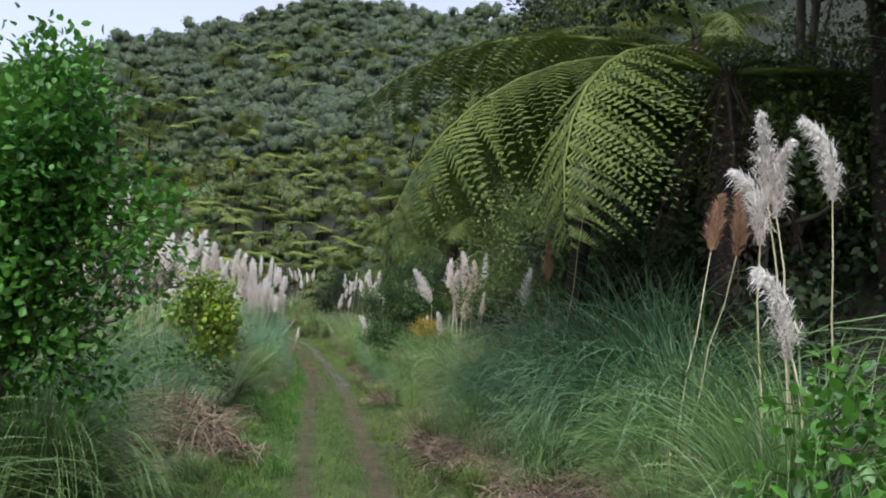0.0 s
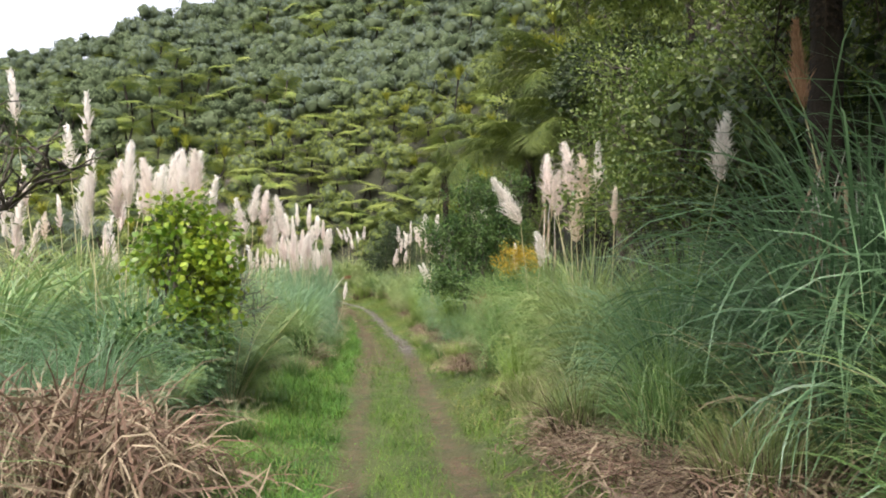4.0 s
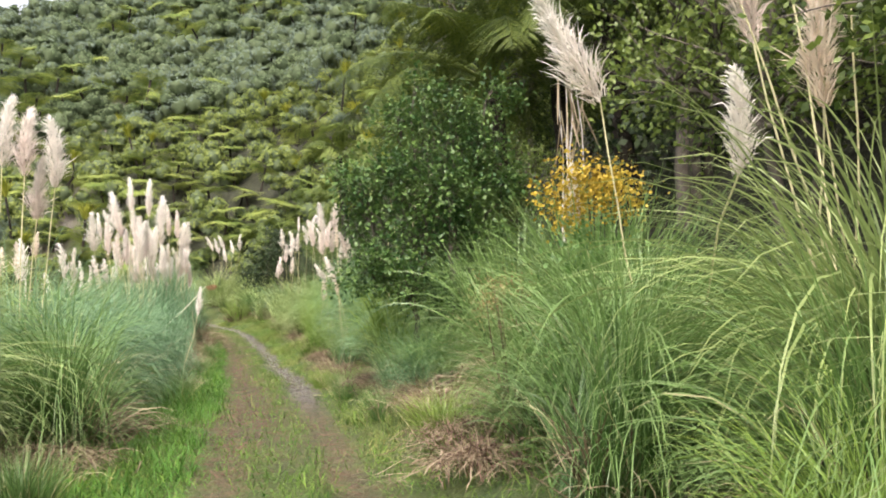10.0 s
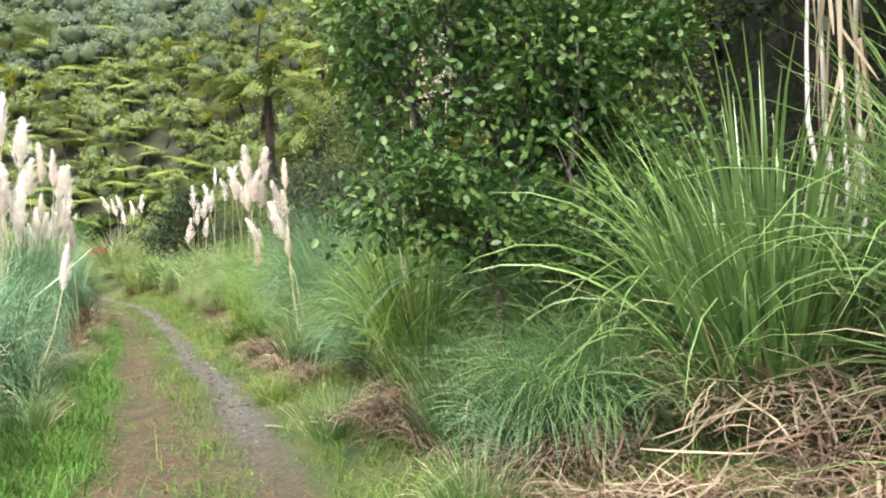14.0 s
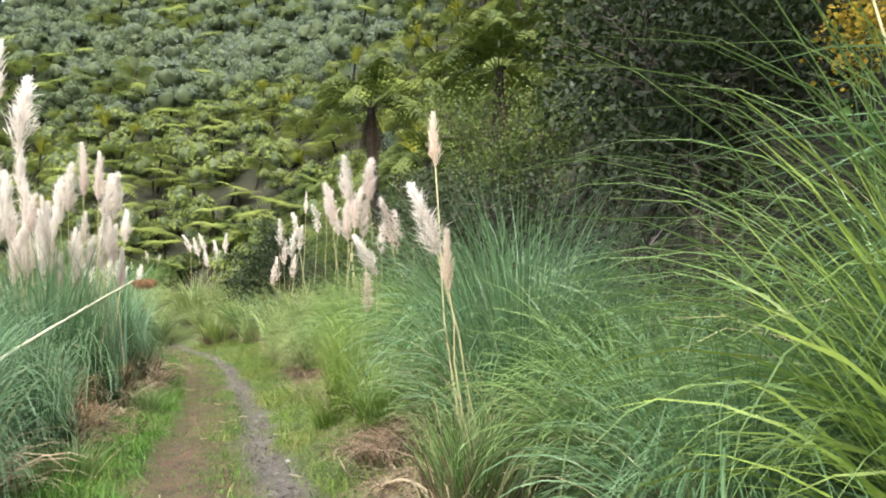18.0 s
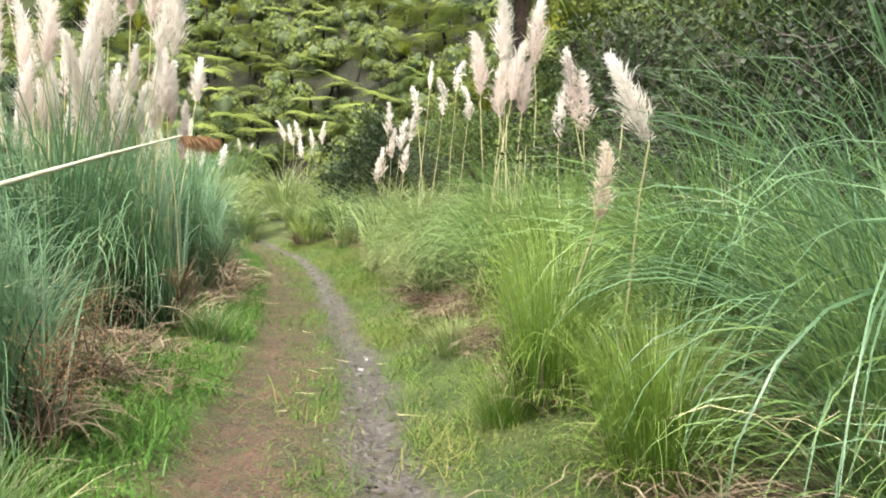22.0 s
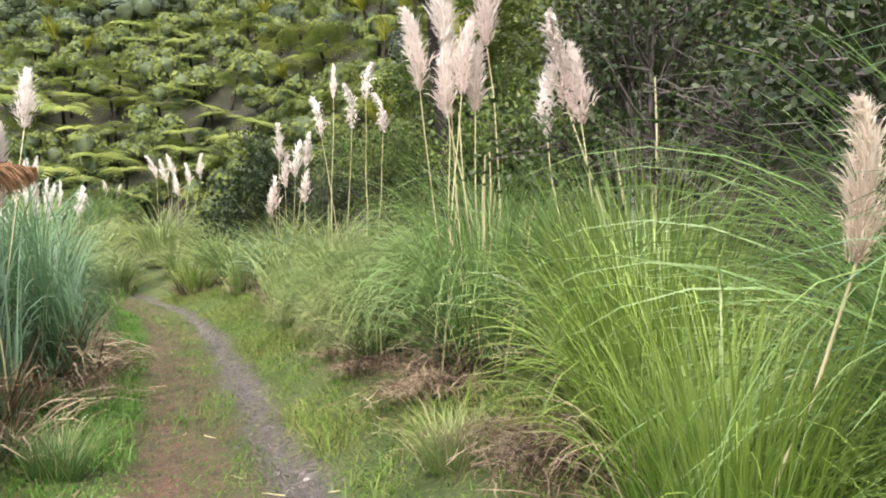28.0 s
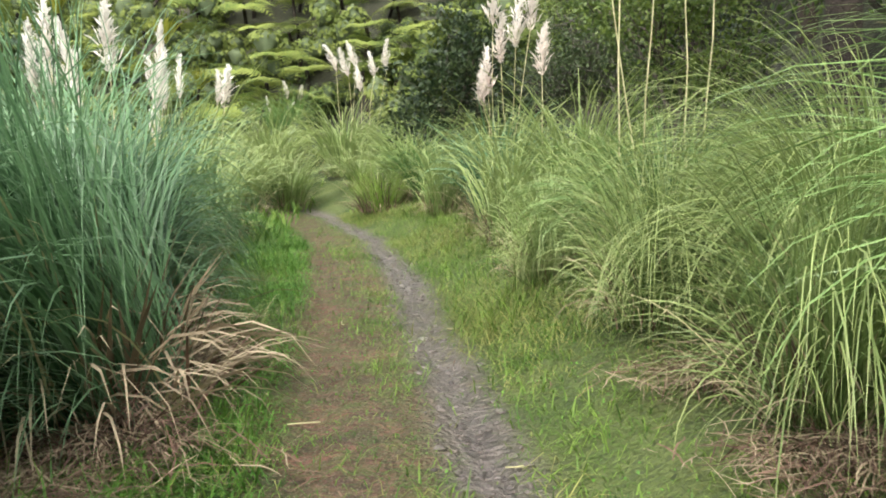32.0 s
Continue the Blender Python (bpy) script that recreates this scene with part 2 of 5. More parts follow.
def tube(path, radii, sides=6):
    """A tapered round limb along a path."""
    path = np.asarray(path, float)
    t = unit(np.gradient(path, axis=0))
    ref = np.where(np.abs(t[:, 2:3]) > 0.9, np.array([[1.0, 0, 0]]), np.array([[0, 0, 1.0]]))
    a = unit(np.cross(t, ref))
    b = np.cross(t, a)
    ang = np.linspace(0, 2 * np.pi, sides, endpoint=False)
    v = path[:, None] + (a[:, None] * np.cos(ang)[None, :, None] + b[:, None] * np.sin(ang)[None, :, None]) * np.asarray(radii)[:, None, None]
    n = len(path)
    i = np.arange(n - 1)[:, None] * sides
    j = np.arange(sides)[None]
    q = np.stack([i + j, i + (j + 1) % sides, i + sides + (j + 1) % sides, i + sides + j], -1).reshape(-1, 4)
    return v.reshape(-1, 3), q


def wander(rng, a, b, n, loose):
    """A crooked line from a to b."""
    a, b = np.asarray(a, float), np.asarray(b, float)
    s = np.linspace(0, 1, n)[:, None]
    p = a + (b - a) * s
    kick = np.cumsum(rng.normal(0, loose, (n, 3)), 0)
    kick -= kick[0] + (kick[-1] - kick[0]) * s
    return p + kick


def leaves(rng, at, size, droop=0.3, out=None, slim=0.42):
    """One leaf of two folded faces at each place."""
    n = len(at)
    d = rng.normal(0, 1, (n, 3))
    if out is not None:
        d = d * 0.8 + out * 1.1
    d[:, 2] -= droop
    d = unit(d)
    up = unit(rng.normal(0, 0.5, (n, 3)) + np.array([0, 0, 1.0]))
    side = unit(np.cross(d, up))
    nor = np.cross(side, d)
    ln = (size * rng.uniform(0.6, 1.25, n))[:, None]
    hw = ln * slim
    base, tip = at, at + d * ln - nor * ln * 0.12
    m1 = at + d * ln * 0.30 + nor * ln * 0.05
    m2 = at + d * ln * 0.68
    v = np.stack([base, m1 + side * hw * 0.8, m2 + side * hw * 0.8, tip, m2 - side * hw * 0.8, m1 - side * hw * 0.8], 1).reshape(-1, 3)
    i = np.arange(n)[:, None] * 6
    q = np.concatenate([i + np.array([[0, 1, 2, 3]]), i + np.array([[0, 3, 4, 5]])])
    return v, q


def leaf_cards(rng, at, size, out):
    n = len(at)
    d = unit(rng.normal(0, 0.8, (n, 3)) + out)
    side = unit(np.cross(d, rng.normal(0, 1, (n, 3))))
    ln = (size * rng.uniform(0.6, 1.3, n))[:, None]
    v = np.stack([at, at + d * ln * 0.5 + side * ln * 0.3, at + d * ln, at + d * ln * 0.5 - side * ln * 0.3], 1).reshape(-1, 3)
    return v, np.arange(4 * n).reshape(-1, 4)


def part(name, mesh, parent, label="", kind=""):
    ob = new(name, mesh)
    ob.parent = parent
    return tagged(ob, label, kind=kind)


def thing(name, x, y, z, label, category, group="", turn=0.0, scale=1.0):
    ob = new(name)
    ob.empty_display_size = 0.2
    ob.matrix_basis = pose(x, y, z, 0, 0, turn) @ Matrix.Scale(scale, 4)
    return tagged(ob, label, category, group)


# ---- the lie of the land ----
def smooth(a, b, v):
    u = np.clip((v - a) / (b - a), 0, 1)
    return u * u * (3 - 2 * u)


def track_x(y):
    return np.interp(y, (-30, 30, 34, 38, 43, 48, 53, 58, 63, 70, 80), (0.55, 0.45, 0.14, 0.13, -0.2, -0.6, -1.25, -2.6, -4.8, -9, -16))


def track_z(y):
    return np.interp(y, (-30, 0, 2.7, 7.6, 13, 17, 19.5, 23, 27, 30, 33, 38, 42, 44.5, 47, 55, 61, 70, 90), (0.7, 0.5, 0.3, 0.06, -0.11, -0.04, 0.02, 0.04, 0.0, -0.02, 0.0, 0.0, 0.08, 0.2, 0.32, 0.6, 0.95, 1.6, 4))


CENTRE = (0.2, 30.7)
AZ = (-180, -120, -60, -35, -22, -14, -9, -5, -3, 6, 10, 17.5, 20, 26, 30.5, 34, 45, 70, 90, 120, 180)
EL = (3, 4, 9.2, 15.0, 19.2, 22.2, 24.3, 25.5, 26.1, 26.8, 26.5, 27.6, 29.5, 31.2, 33.2, 34.6, 36, 36, 36, 30, 3)
FOOT = (90, 80, 60, 55, 50, 46, 43, 42, 41, 34, 30, 22, 20, 16, 14, 12, 9, 6, 5.5, 7, 90)
RIDGE = (300, 300, 180, 140, 128, 133, 150, 158, 158, 150, 135, 88, 80, 68, 60, 56, 52, 45, 45, 60, 300)


def rough(x, y, size):
    """Slow ups and downs."""
    return (np.sin(x / size + 1.3 * np.sin(y / size * 0.7)) + np.sin(y / size * 1.17 + 1.7 * np.sin(x / size * 0.6 + 1))) * 0.5


def land(x, y):
    x, y = np.asarray(x, float), np.asarray(y, float)
    b = track_z(y)
    u = x - track_x(y)
    deep = 0.035 + 0.035 * smooth(24, 30, y)
    near = 1 - smooth(0.9, 1.6, np.abs(u))
    wob = 0.05 * np.sin(y * 1.7) + 0.03 * np.sin(y * 4.1 + 1)
    z = b - deep * np.exp(-((u - 0.5 - wob * 0.5) / 0.14) ** 2) - 0.7 * deep * np.exp(-((u + 0.5 + wob * 0.4) / 0.17) ** 2)
    z = z + near * 0.012 * rough(x, y, 0.13) + 0.03 * rough(x, y, 0.8) * (1 - near)
    z = z + np.where(u > 0, 0.30, 0.10) * smooth(0.8, 1.7, np.abs(u))
    z = z + 0.25 * np.maximum(0, u - 1.6) * (1 - smooth(60, 75, y)) + 0.03 * np.maximum(0, -u - 1.6) * (1 - smooth(30, 60, -u))
    bank = np.minimum(0.9 * np.maximum(0, x - 4.6), 34) * (1 - smooth(45, 70, y)) * (1 - smooth(25, 60, -y))
    dx, dy = x - CENTRE[0], y - CENTRE[1]
    az, r = np.degrees(np.arctan2(dx, dy)), np.hypot(dx, dy)
    r0, r1 = np.interp(az, AZ, FOOT), np.interp(az, AZ, RIDGE)
    top = r1 * np.tan(np.radians(np.interp(az, AZ, EL))) - 7.5 * np.minimum(1, (r1 / 145) ** 1.6)
    t = np.clip((r - r0) / (r1 - r0), 0, 1)
    hill = top * t * (0.8 + 0.2 * t) - 0.12 * np.maximum(0, r - r1)
    hill = np.where(r > r0, np.maximum(hill, 0), 0) + 1.2 * t * rough(x, y, 9.0)
    return np.minimum(z, 8) + np.maximum(bank, hill)


def axis(a, b, step, far):
    mid = np.arange(a, b + step / 2, step)
    out = np.geomspace(1, far, 46) - 1
    return np.concatenate([(a - out[1:])[::-1], mid, b + out[1:]])


gx, gy = axis(-3.0, 4.0, 0.09, 1500), axis(-4, 66, 0.22, 1500)
X, Y = np.meshgrid(gx, gy)
V = np.stack([X, Y, land(X, Y)], -1).reshape(-1, 3)
i = (np.arange(len(gy) - 1)[:, None] * len(gx) + np.arange(len(gx) - 1)[None]).reshape(-1, 1)
Q = i + np.array([[0, 1, len(gx) + 1, len(gx)]])


# ---- ground ----
def ground_material():
    m = bpy.data.materials.new("track_and_turf")
    m.use_nodes = True
    nt = m.node_tree
    n, link = nt.nodes, nt.links.new
    bsdf = n["Principled BSDF"]
    geo = n.new("ShaderNodeNewGeometry")

    def noise_of(scale, detail=5, low=0.35, high=0.65):
        t = n.new("ShaderNodeTexNoise")
        t.inputs["Scale"].default_value, t.inputs["Detail"].default_value = scale, detail
        link(geo.outputs["Position"], t.inputs["Vector"])
        r = n.new("ShaderNodeMapRange")
        r.inputs["From Min"].default_value, r.inputs["From Max"].default_value = low, high
        link(t.outputs["Fac"], r.inputs["Value"])
        return r.outputs["Result"]

    def mix(fac, a, b):
        k = n.new("ShaderNodeMix")
        k.data_type = "RGBA"
        if isinstance(fac, float):
            k.inputs[0].default_value = fac
        else:
            link(fac, k.inputs[0])
        for socket, c in ((k.inputs[6], a), (k.inputs[7], b)):
            if isinstance(c, tuple):
                socket.default_value = (*c, 1)
            else:
                link(c, socket)
        return k.outputs[2]

    def attr(name):
        a = n.new("ShaderNodeAttribute")
        a.attribute_name = name
        return a.outputs["Fac"]

    def math_node(op, a, b):
        k = n.new("ShaderNodeMath")
        k.operation, k.use_clamp = op, True
        for socket, c in ((k.inputs[0], a), (k.inputs[1], b)):
            if isinstance(c, float):
                socket.default_value = c
            else:
                link(c, socket)
        return k.outputs[0]

    turf = mix(noise_of(1.3), (0.05, 0.085, 0.015), (0.12, 0.15, 0.04))
    soil = mix(noise_of(9.0), (0.050, 0.026, 0.016), (0.165, 0.088, 0.056))
    soil = mix(noise_of(2.2, 4, 0.4, 0.6), soil, mix(0.6, soil, (0.225, 0.100, 0.066)))
    soil = mix(noise_of(4.1, 4, 0.48, 0.62), soil, mix(0.65, soil, (0.075, 0.085, 0.024)))
    soil = mix(noise_of(3.1, 5, 0.52, 0.68), soil, mix(0.7, soil, (0.03, 0.022, 0.015)))
    soil = mix(noise_of(38.0, 5, 0.45, 0.7), soil, (0.055, 0.075, 0.02))
    soil = mix(noise_of(90.0, 3, 0.55, 0.7), soil, (0.26, 0.21, 0.14))
    mud = mix(noise_of(11.0), (0.05, 0.042, 0.038), (0.17, 0.147, 0.13))
    mud = mix(noise_of(45.0, 3, 0.5, 0.75), mud, (0.18, 0.155, 0.13))
    mud = mix(noise_of(120.0, 2, 0.62, 0.7), mud, (0.34, 0.30, 0.26))
    bare = math_node("MULTIPLY", attr("bare"), math_node("ADD", noise_of(5.0, 4, 0.25, 0.6), 0.35))
    c = mix(math_node("MULTIPLY", bare, 1.0), turf, soil)
    wet = math_node("MULTIPLY", attr("mud"), math_node("ADD", noise_of(3.5, 4, 0.3, 0.55), 0.5))
    c = mix(wet, c, mud)
    # Leaf litter tone, darkened further to paint the shade under the trees.
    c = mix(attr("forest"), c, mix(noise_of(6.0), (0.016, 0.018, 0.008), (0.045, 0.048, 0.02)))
    link(c, bsdf.inputs["Base Color"])
    r = n.new("ShaderNodeMapRange")
    r.inputs["To Min"].default_value, r.inputs["To Max"].default_value = 0.95, 0.33
    link(wet, r.inputs["Value"])
    link(r.outputs["Result"], bsdf.inputs["Roughness"])
    b = n.new("ShaderNodeBump")
    b.inputs["Strength"].default_value, b.inputs["Distance"].default_value = 1.0, 0.08
    link(noise_of(22.0, 6, 0.2, 0.8), b.inputs["Height"])
    link(b.outputs["Normal"], bsdf.inputs["Normal"])
    return m


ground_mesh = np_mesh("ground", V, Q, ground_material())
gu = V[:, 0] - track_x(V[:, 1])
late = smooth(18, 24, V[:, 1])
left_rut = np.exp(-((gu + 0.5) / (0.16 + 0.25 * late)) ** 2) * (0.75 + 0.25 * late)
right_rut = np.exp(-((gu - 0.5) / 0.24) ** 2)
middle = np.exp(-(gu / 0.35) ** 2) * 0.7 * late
# forest marks litter ground that also carries painted tree shade.
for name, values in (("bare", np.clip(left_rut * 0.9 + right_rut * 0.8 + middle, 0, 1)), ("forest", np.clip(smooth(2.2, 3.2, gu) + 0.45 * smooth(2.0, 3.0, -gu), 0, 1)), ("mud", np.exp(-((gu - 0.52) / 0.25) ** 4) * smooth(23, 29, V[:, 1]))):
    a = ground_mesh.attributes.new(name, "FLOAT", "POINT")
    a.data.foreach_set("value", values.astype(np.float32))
ground_mesh.polygons.foreach_set("use_smooth", np.ones(len(Q), dtype=bool))
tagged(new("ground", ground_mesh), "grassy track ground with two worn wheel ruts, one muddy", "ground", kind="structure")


def turf_blades(rng, n, keep, length, width, lean=(0.1, 0.5), wide=3.2):
    """Short blades strewn over the verge; keep(u, y) gives the chance that a blade stands."""
    y = rng.uniform(-2, 58, n)
    u = rng.uniform(-wide, wide, n)
    ok = rng.uniform(0, 1, n) < keep(u, y)
    y, u = y[ok], u[ok]
    x = u + track_x(y)
    n = len(x)
    az = rng.uniform(0, 2 * np.pi, n)
    ln = rng.uniform(*length, n) * (1 + 0.55 * rough(x, y, 0.3)) * (1 + 0.4 * rough(x + 7, y, 0.9))
    tilt = rng.uniform(*lean, n)
    s = np.array([0, 0.5, 1.0])
    ang = tilt[:, None] + np.array([0, 0.35, 0.9])[None] * rng.uniform(0.3, 1.4, n)[:, None]
    p = np.stack([x[:, None] + np.cos(az)[:, None] * np.sin(ang) * ln[:, None] * s, y[:, None] + np.sin(az)[:, None] * np.sin(ang) * ln[:, None] * s, land(x, y)[:, None] - 0.01 + np.cos(ang) * ln[:, None] * s], -1)
    side = np.stack([-np.sin(az), np.cos(az), 0 * az], -1)
    w = width * np.array([1.0, 0.8, 0.1])[None] * rng.uniform(0.6, 1.4, n)[:, None]
    return strips(p, side, w)


def grass_patchy(u, y):
    late = smooth(18, 24, y)
    on_rut = np.exp(-((np.abs(u) - 0.5) / np.where(u > 0, 0.17 + 0.05 * late, 0.17)) ** 4)
    left_bare = np.exp(-((u + 0.35) / 0.42) ** 2) * late
    open_ = 0.6 + 0.4 * np.sin(u * 5.1 + 1.3 * np.sin(y * 1.9)) * np.sin(y * 2.3 + u)
    open_ = open_ * (1 - 0.25 * smooth(0.5, 1.2, u) * smooth(4, 14, y))
    return np.clip(open_ * (1 - np.where(u < 0, 0.90 - 0.4 * late, 0.95) * on_rut) * (1 - (0.5 + 0.42 * smooth(22, 25, y) * (1 - smooth(35, 40, y))) * left_bare), 0, 1)


v, q = turf_blades(RNG, 230000, grass_patchy, (0.05, 0.17), 0.0038, (0.2, 1.1), 2.0)
tagged(new("turf_grass", np_mesh("turf_grass", v, q, TURF)), "short bright green grass on the track and its verges", "grass", kind="stuff")
v, q = turf_blades(RNG, 130000, lambda u, y: (0.25 + 0.75 * grass_patchy(u, y)) * smooth(0.6, 1.1, np.abs(u)), (0.10, 0.34), 0.0042, (0.2, 1.05))
tagged(new("verge_grass", np_mesh("verge_grass", v, q, TURF)), "longer green grass along the edges of the track", "grass", kind="stuff")
v, q = turf_blades(RNG, 230000, lambda u, y: np.clip(smooth(0.6, 0.9, u) * (0.4 + 0.6 * smooth(6, 16, y)) + 0.25 * smooth(0.7, 1.4, -u) + 0.12 * np.exp(-(u / 0.4) ** 2) * smooth(20, 28, y), 0, 1) * (0.5 + 0.5 * np.sin(y * 1.1 + u * 2)), (0.10, 0.32), 0.0036, (0.5, 1.3), 2.4)
tagged(new("dry_verge_grass", np_mesh("dry_verge_grass", v, q, TURF_DRY)), "yellowed trampled grass beside the ruts", "grass", kind="stuff")
v, q = turf_blades(RNG, 110000, lambda u, y: 0.75 * np.exp(-((u + 0.4) / 0.42) ** 2) * smooth(18, 27, y) * (0.5 + 0.5 * np.sin(y * 3.1 + 2 * np.sin(u * 6))) + 0.25 * np.exp(-((np.abs(u) - 0.5) / 0.25) ** 2) * np.where(u > 0.25, 0.15, 1) + 0.5 * smooth(1.2, 1.8, np.abs(u)), (0.04, 0.24), 0.0055, (0.95, 1.5), 2.4)
tagged(new("ground_litter", np_mesh("ground_litter", v, q, RUST_BLADE)), "brown dead grass litter lying on the track", "litter", kind="stuff")


def herb_leaves(rng, n):
    """Small round leaves of low weeds, in patches."""
    y, u = rng.uniform(-2, 56, n), rng.uniform(-1.9, 1.7, n)
    x = u + track_x(y)
    late = smooth(18, 24, y)
    keep = np.clip(0.25 + 0.6 * rough(x * 1.3, y, 0.16) + 0.5 * rough(x, y + 5, 0.5), 0, 1) * (0.35 + 0.65 * smooth(0.35, 0.8, -u))
    keep = keep * (1 - np.exp(-((u - 0.5) / 0.24) ** 4)) * (1 - 0.6 * (1 - late) * np.exp(-((u + 0.5) / 0.17) ** 4))
    ok = rng.uniform(0, 1, n) < keep
    x, y, n = x[ok], y[ok], int(ok.sum())
    at = np.stack([x, y, land(x, y) + rng.uniform(0.01, 0.07, n)], -1)
    face = unit(rng.normal(0, 0.45, (n, 3)) + np.array([0, 0, 1.0]))
    way = unit(np.cross(face, rng.normal(0, 1, (n, 3))))
    side = np.cross(face, way)
    ln = rng.uniform(0.012, 0.026, n)[:, None]
    v = np.stack([at - way * ln * 0.5, at + side * ln * 0.4, at + way * ln * 0.5, at - side * ln * 0.4], 1).reshape(-1, 3)
    return v, np.arange(4 * n).reshape(-1, 4)


tagged(new("low_herbs", np_mesh("low_herbs", *herb_leaves(RNG, 130000), HERB)), "small round-leaved green weeds creeping over the track", "weeds", kind="stuff")


def mud_clods(rng, n):
    """Lumps of churned mud in the wet rut."""
    bits = []
    a, h = np.meshgrid(np.arange(7) * 2 * np.pi / 7, np.array([-0.5, 0.2, 0.75, 1.0]))
    i, j = [g.ravel() for g in np.meshgrid(np.arange(7), np.arange(3))]
    q = np.stack([j * 7 + i, j * 7 + (i + 1) % 7, (j + 1) * 7 + (i + 1) % 7, (j + 1) * 7 + i], -1)
    for _ in range(n):
        y = rng.uniform(26, 56)
        x = float(track_x(y)) + rng.normal(0.5, 0.12)
        r = rng.uniform(0.010, 0.038) * rng.uniform(0.5, 1)
        k = r * (1 + rng.normal(0, 0.22, a.shape))
        flat = np.sqrt(np.maximum(0.03, 1 - h ** 2))
        p = np.stack([np.cos(a) * flat * k * rng.uniform(0.8, 1.8), np.sin(a) * flat * k * rng.uniform(0.8, 1.6), h * k * 0.55], -1).reshape(-1, 3)
        bits.append((p + np.array([x, y, float(land(x, y))]), q))
    return join(bits)


tagged(new("mud_clods", np_mesh("mud_clods", *mud_clods(RNG, 1100), CLOD)), "wet grey-brown lumps of churned mud in the rut", "mud", kind="stuff")

ux, uy = RNG.uniform(-26, -2.6, 26000), RNG.uniform(-8, 64, 26000)
ua, ul = RNG.uniform(0, 2 * np.pi, 26000), RNG.uniform(0.2, 0.7, 26000)
us = np.array([0, 0.55, 1.0])[None]
up = np.stack([ux[:, None] + np.cos(ua)[:, None] * ul[:, None] * us ** 1.6 * 0.6, uy[:, None] + np.sin(ua)[:, None] * ul[:, None] * us ** 1.6 * 0.6, land(ux, uy)[:, None] - 0.02 + ul[:, None] * us * (1 - 0.35 * us)], -1)
tagged(new("rough_grass", np_mesh("rough_grass", *strips(up, np.stack([-np.sin(ua), np.cos(ua), 0 * ua], -1), 0.022 * np.array([1, 0.8, 0.1])[None] * np.ones((26000, 1))), TURF)), "long rough green grass behind the pampas tussocks", "grass", kind="stuff")
v, q = turf_blades(RNG, 230000, lambda u, y: smooth(0.62, 0.82, -u) * (1 - smooth(1.7, 2.0, -u)) * smooth(8, 14, y) * (0.55 + 0.45 * rough(u * 2, y, 0.5)), (0.08, 0.30), 0.0045, (0.1, 1.0), 2.0)
tagged(new("lush_verge_grass", np_mesh("lush_verge_grass", v, q, HERB)), "lush bright green grass along the edge of the track", "grass", kind="stuff")


# ---- pampas grass ----
BLADES = {"blue": BLUE_BLADE, "green": GREEN_BLADE, "lime": LIME_BLADE, "pale": PALE_BLADE}
WORDS = {"blue": "blue-green", "green": "green", "lime": "bright lime-green", "pale": "pale yellow-green"}
TUFTS, SKIRTS, HEADS = {}, {}, {}


def tuft_groups(kind, habit, k, dense):
    """The arching leaves of a tussock: groups of ribbons, about 2 m high."""
    key = (kind, habit, k, dense)
    if key not in TUFTS:
        rng = np.random.default_rng(100 + 17 * k + len(kind) + 3 * len(habit))
        m, w = (0.95, 0.95) if dense and habit == "broad" else (1.7, 0.66) if dense else (1.0, 1.0)
        if habit in ("upright", "broad"):
            bits = [(8, blades(rng, int(330 * m), 0.34, (1.2, 2.0), (0.02, 0.34), (0.2, 1.3), (0.0175 if habit == "broad" else 0.0110) * w, 7, 0.35, power=2.4)), (10, blades(rng, int(240 * m), 0.36, (1.2, 2.1), (0.05, 0.36), (1.5, 2.8), 0.0110 * w, 9, 0.4, power=1.5)), (7, blades(rng, int(150 * m), 0.42, (0.7, 1.3), (0.2, 0.6), (1.3, 2.2), 0.0085 * w, 6, 0.5, power=1.25))]
        elif habit == "low":
            bits = [(6, blades(rng, int(430 * m), 0.30, (0.6, 1.2), (0.1, 0.5), (0.3, 1.8), 0.0075 * w, 5, 0.6))]
        elif habit == "distant":
            bits = [(6, blades(rng, 290, 0.42, (1.4, 2.6), (0.04, 0.32), (1.0, 2.7), 0.019, 5, 0.6, power=1.4))]
        else:
            bits = [(10, blades(rng, int(520 * m), 0.42, (1.2, 2.5), (0.02, 0.40), (1.7, 3.0), 0.0098 * w, 9, 0.38, power=1.25)), (8, blades(rng, int(200 * m), 0.36, (1.3, 2.2), (0.02, 0.25), (0.8, 2.2), 0.009 * w, 7, 0.45, power=1.7)), (7, blades(rng, int(240 * m), 0.48, (0.7, 1.5), (0.25, 0.7), (1.3, 2.3), 0.0082 * w, 6, 0.5, power=1.2))]
        bits.append((7, blades(rng, 22 if kind == "lime" else 50, 0.38, (0.9, 1.6), (0.2, 0.6), (0.8, 2.4), 0.0065, 6, 0.6)))
        TUFTS[key] = [(n, v.reshape(-1, 2 * n, 3), q.reshape(len(v) // (2 * n), n - 1, 4)[0] * 1) for n, (v, q) in bits]
    return TUFTS[key]


def over_track(w):
    u = w[..., 0] - track_x(w[..., 1])
    return ((u < np.interp(w[..., 1], EDGE_Y, RIGHT_EDGE)) & (u > np.interp(w[..., 1], EDGE_Y, LEFT_EDGE)) & (w[..., 1] < 55)).any(1)


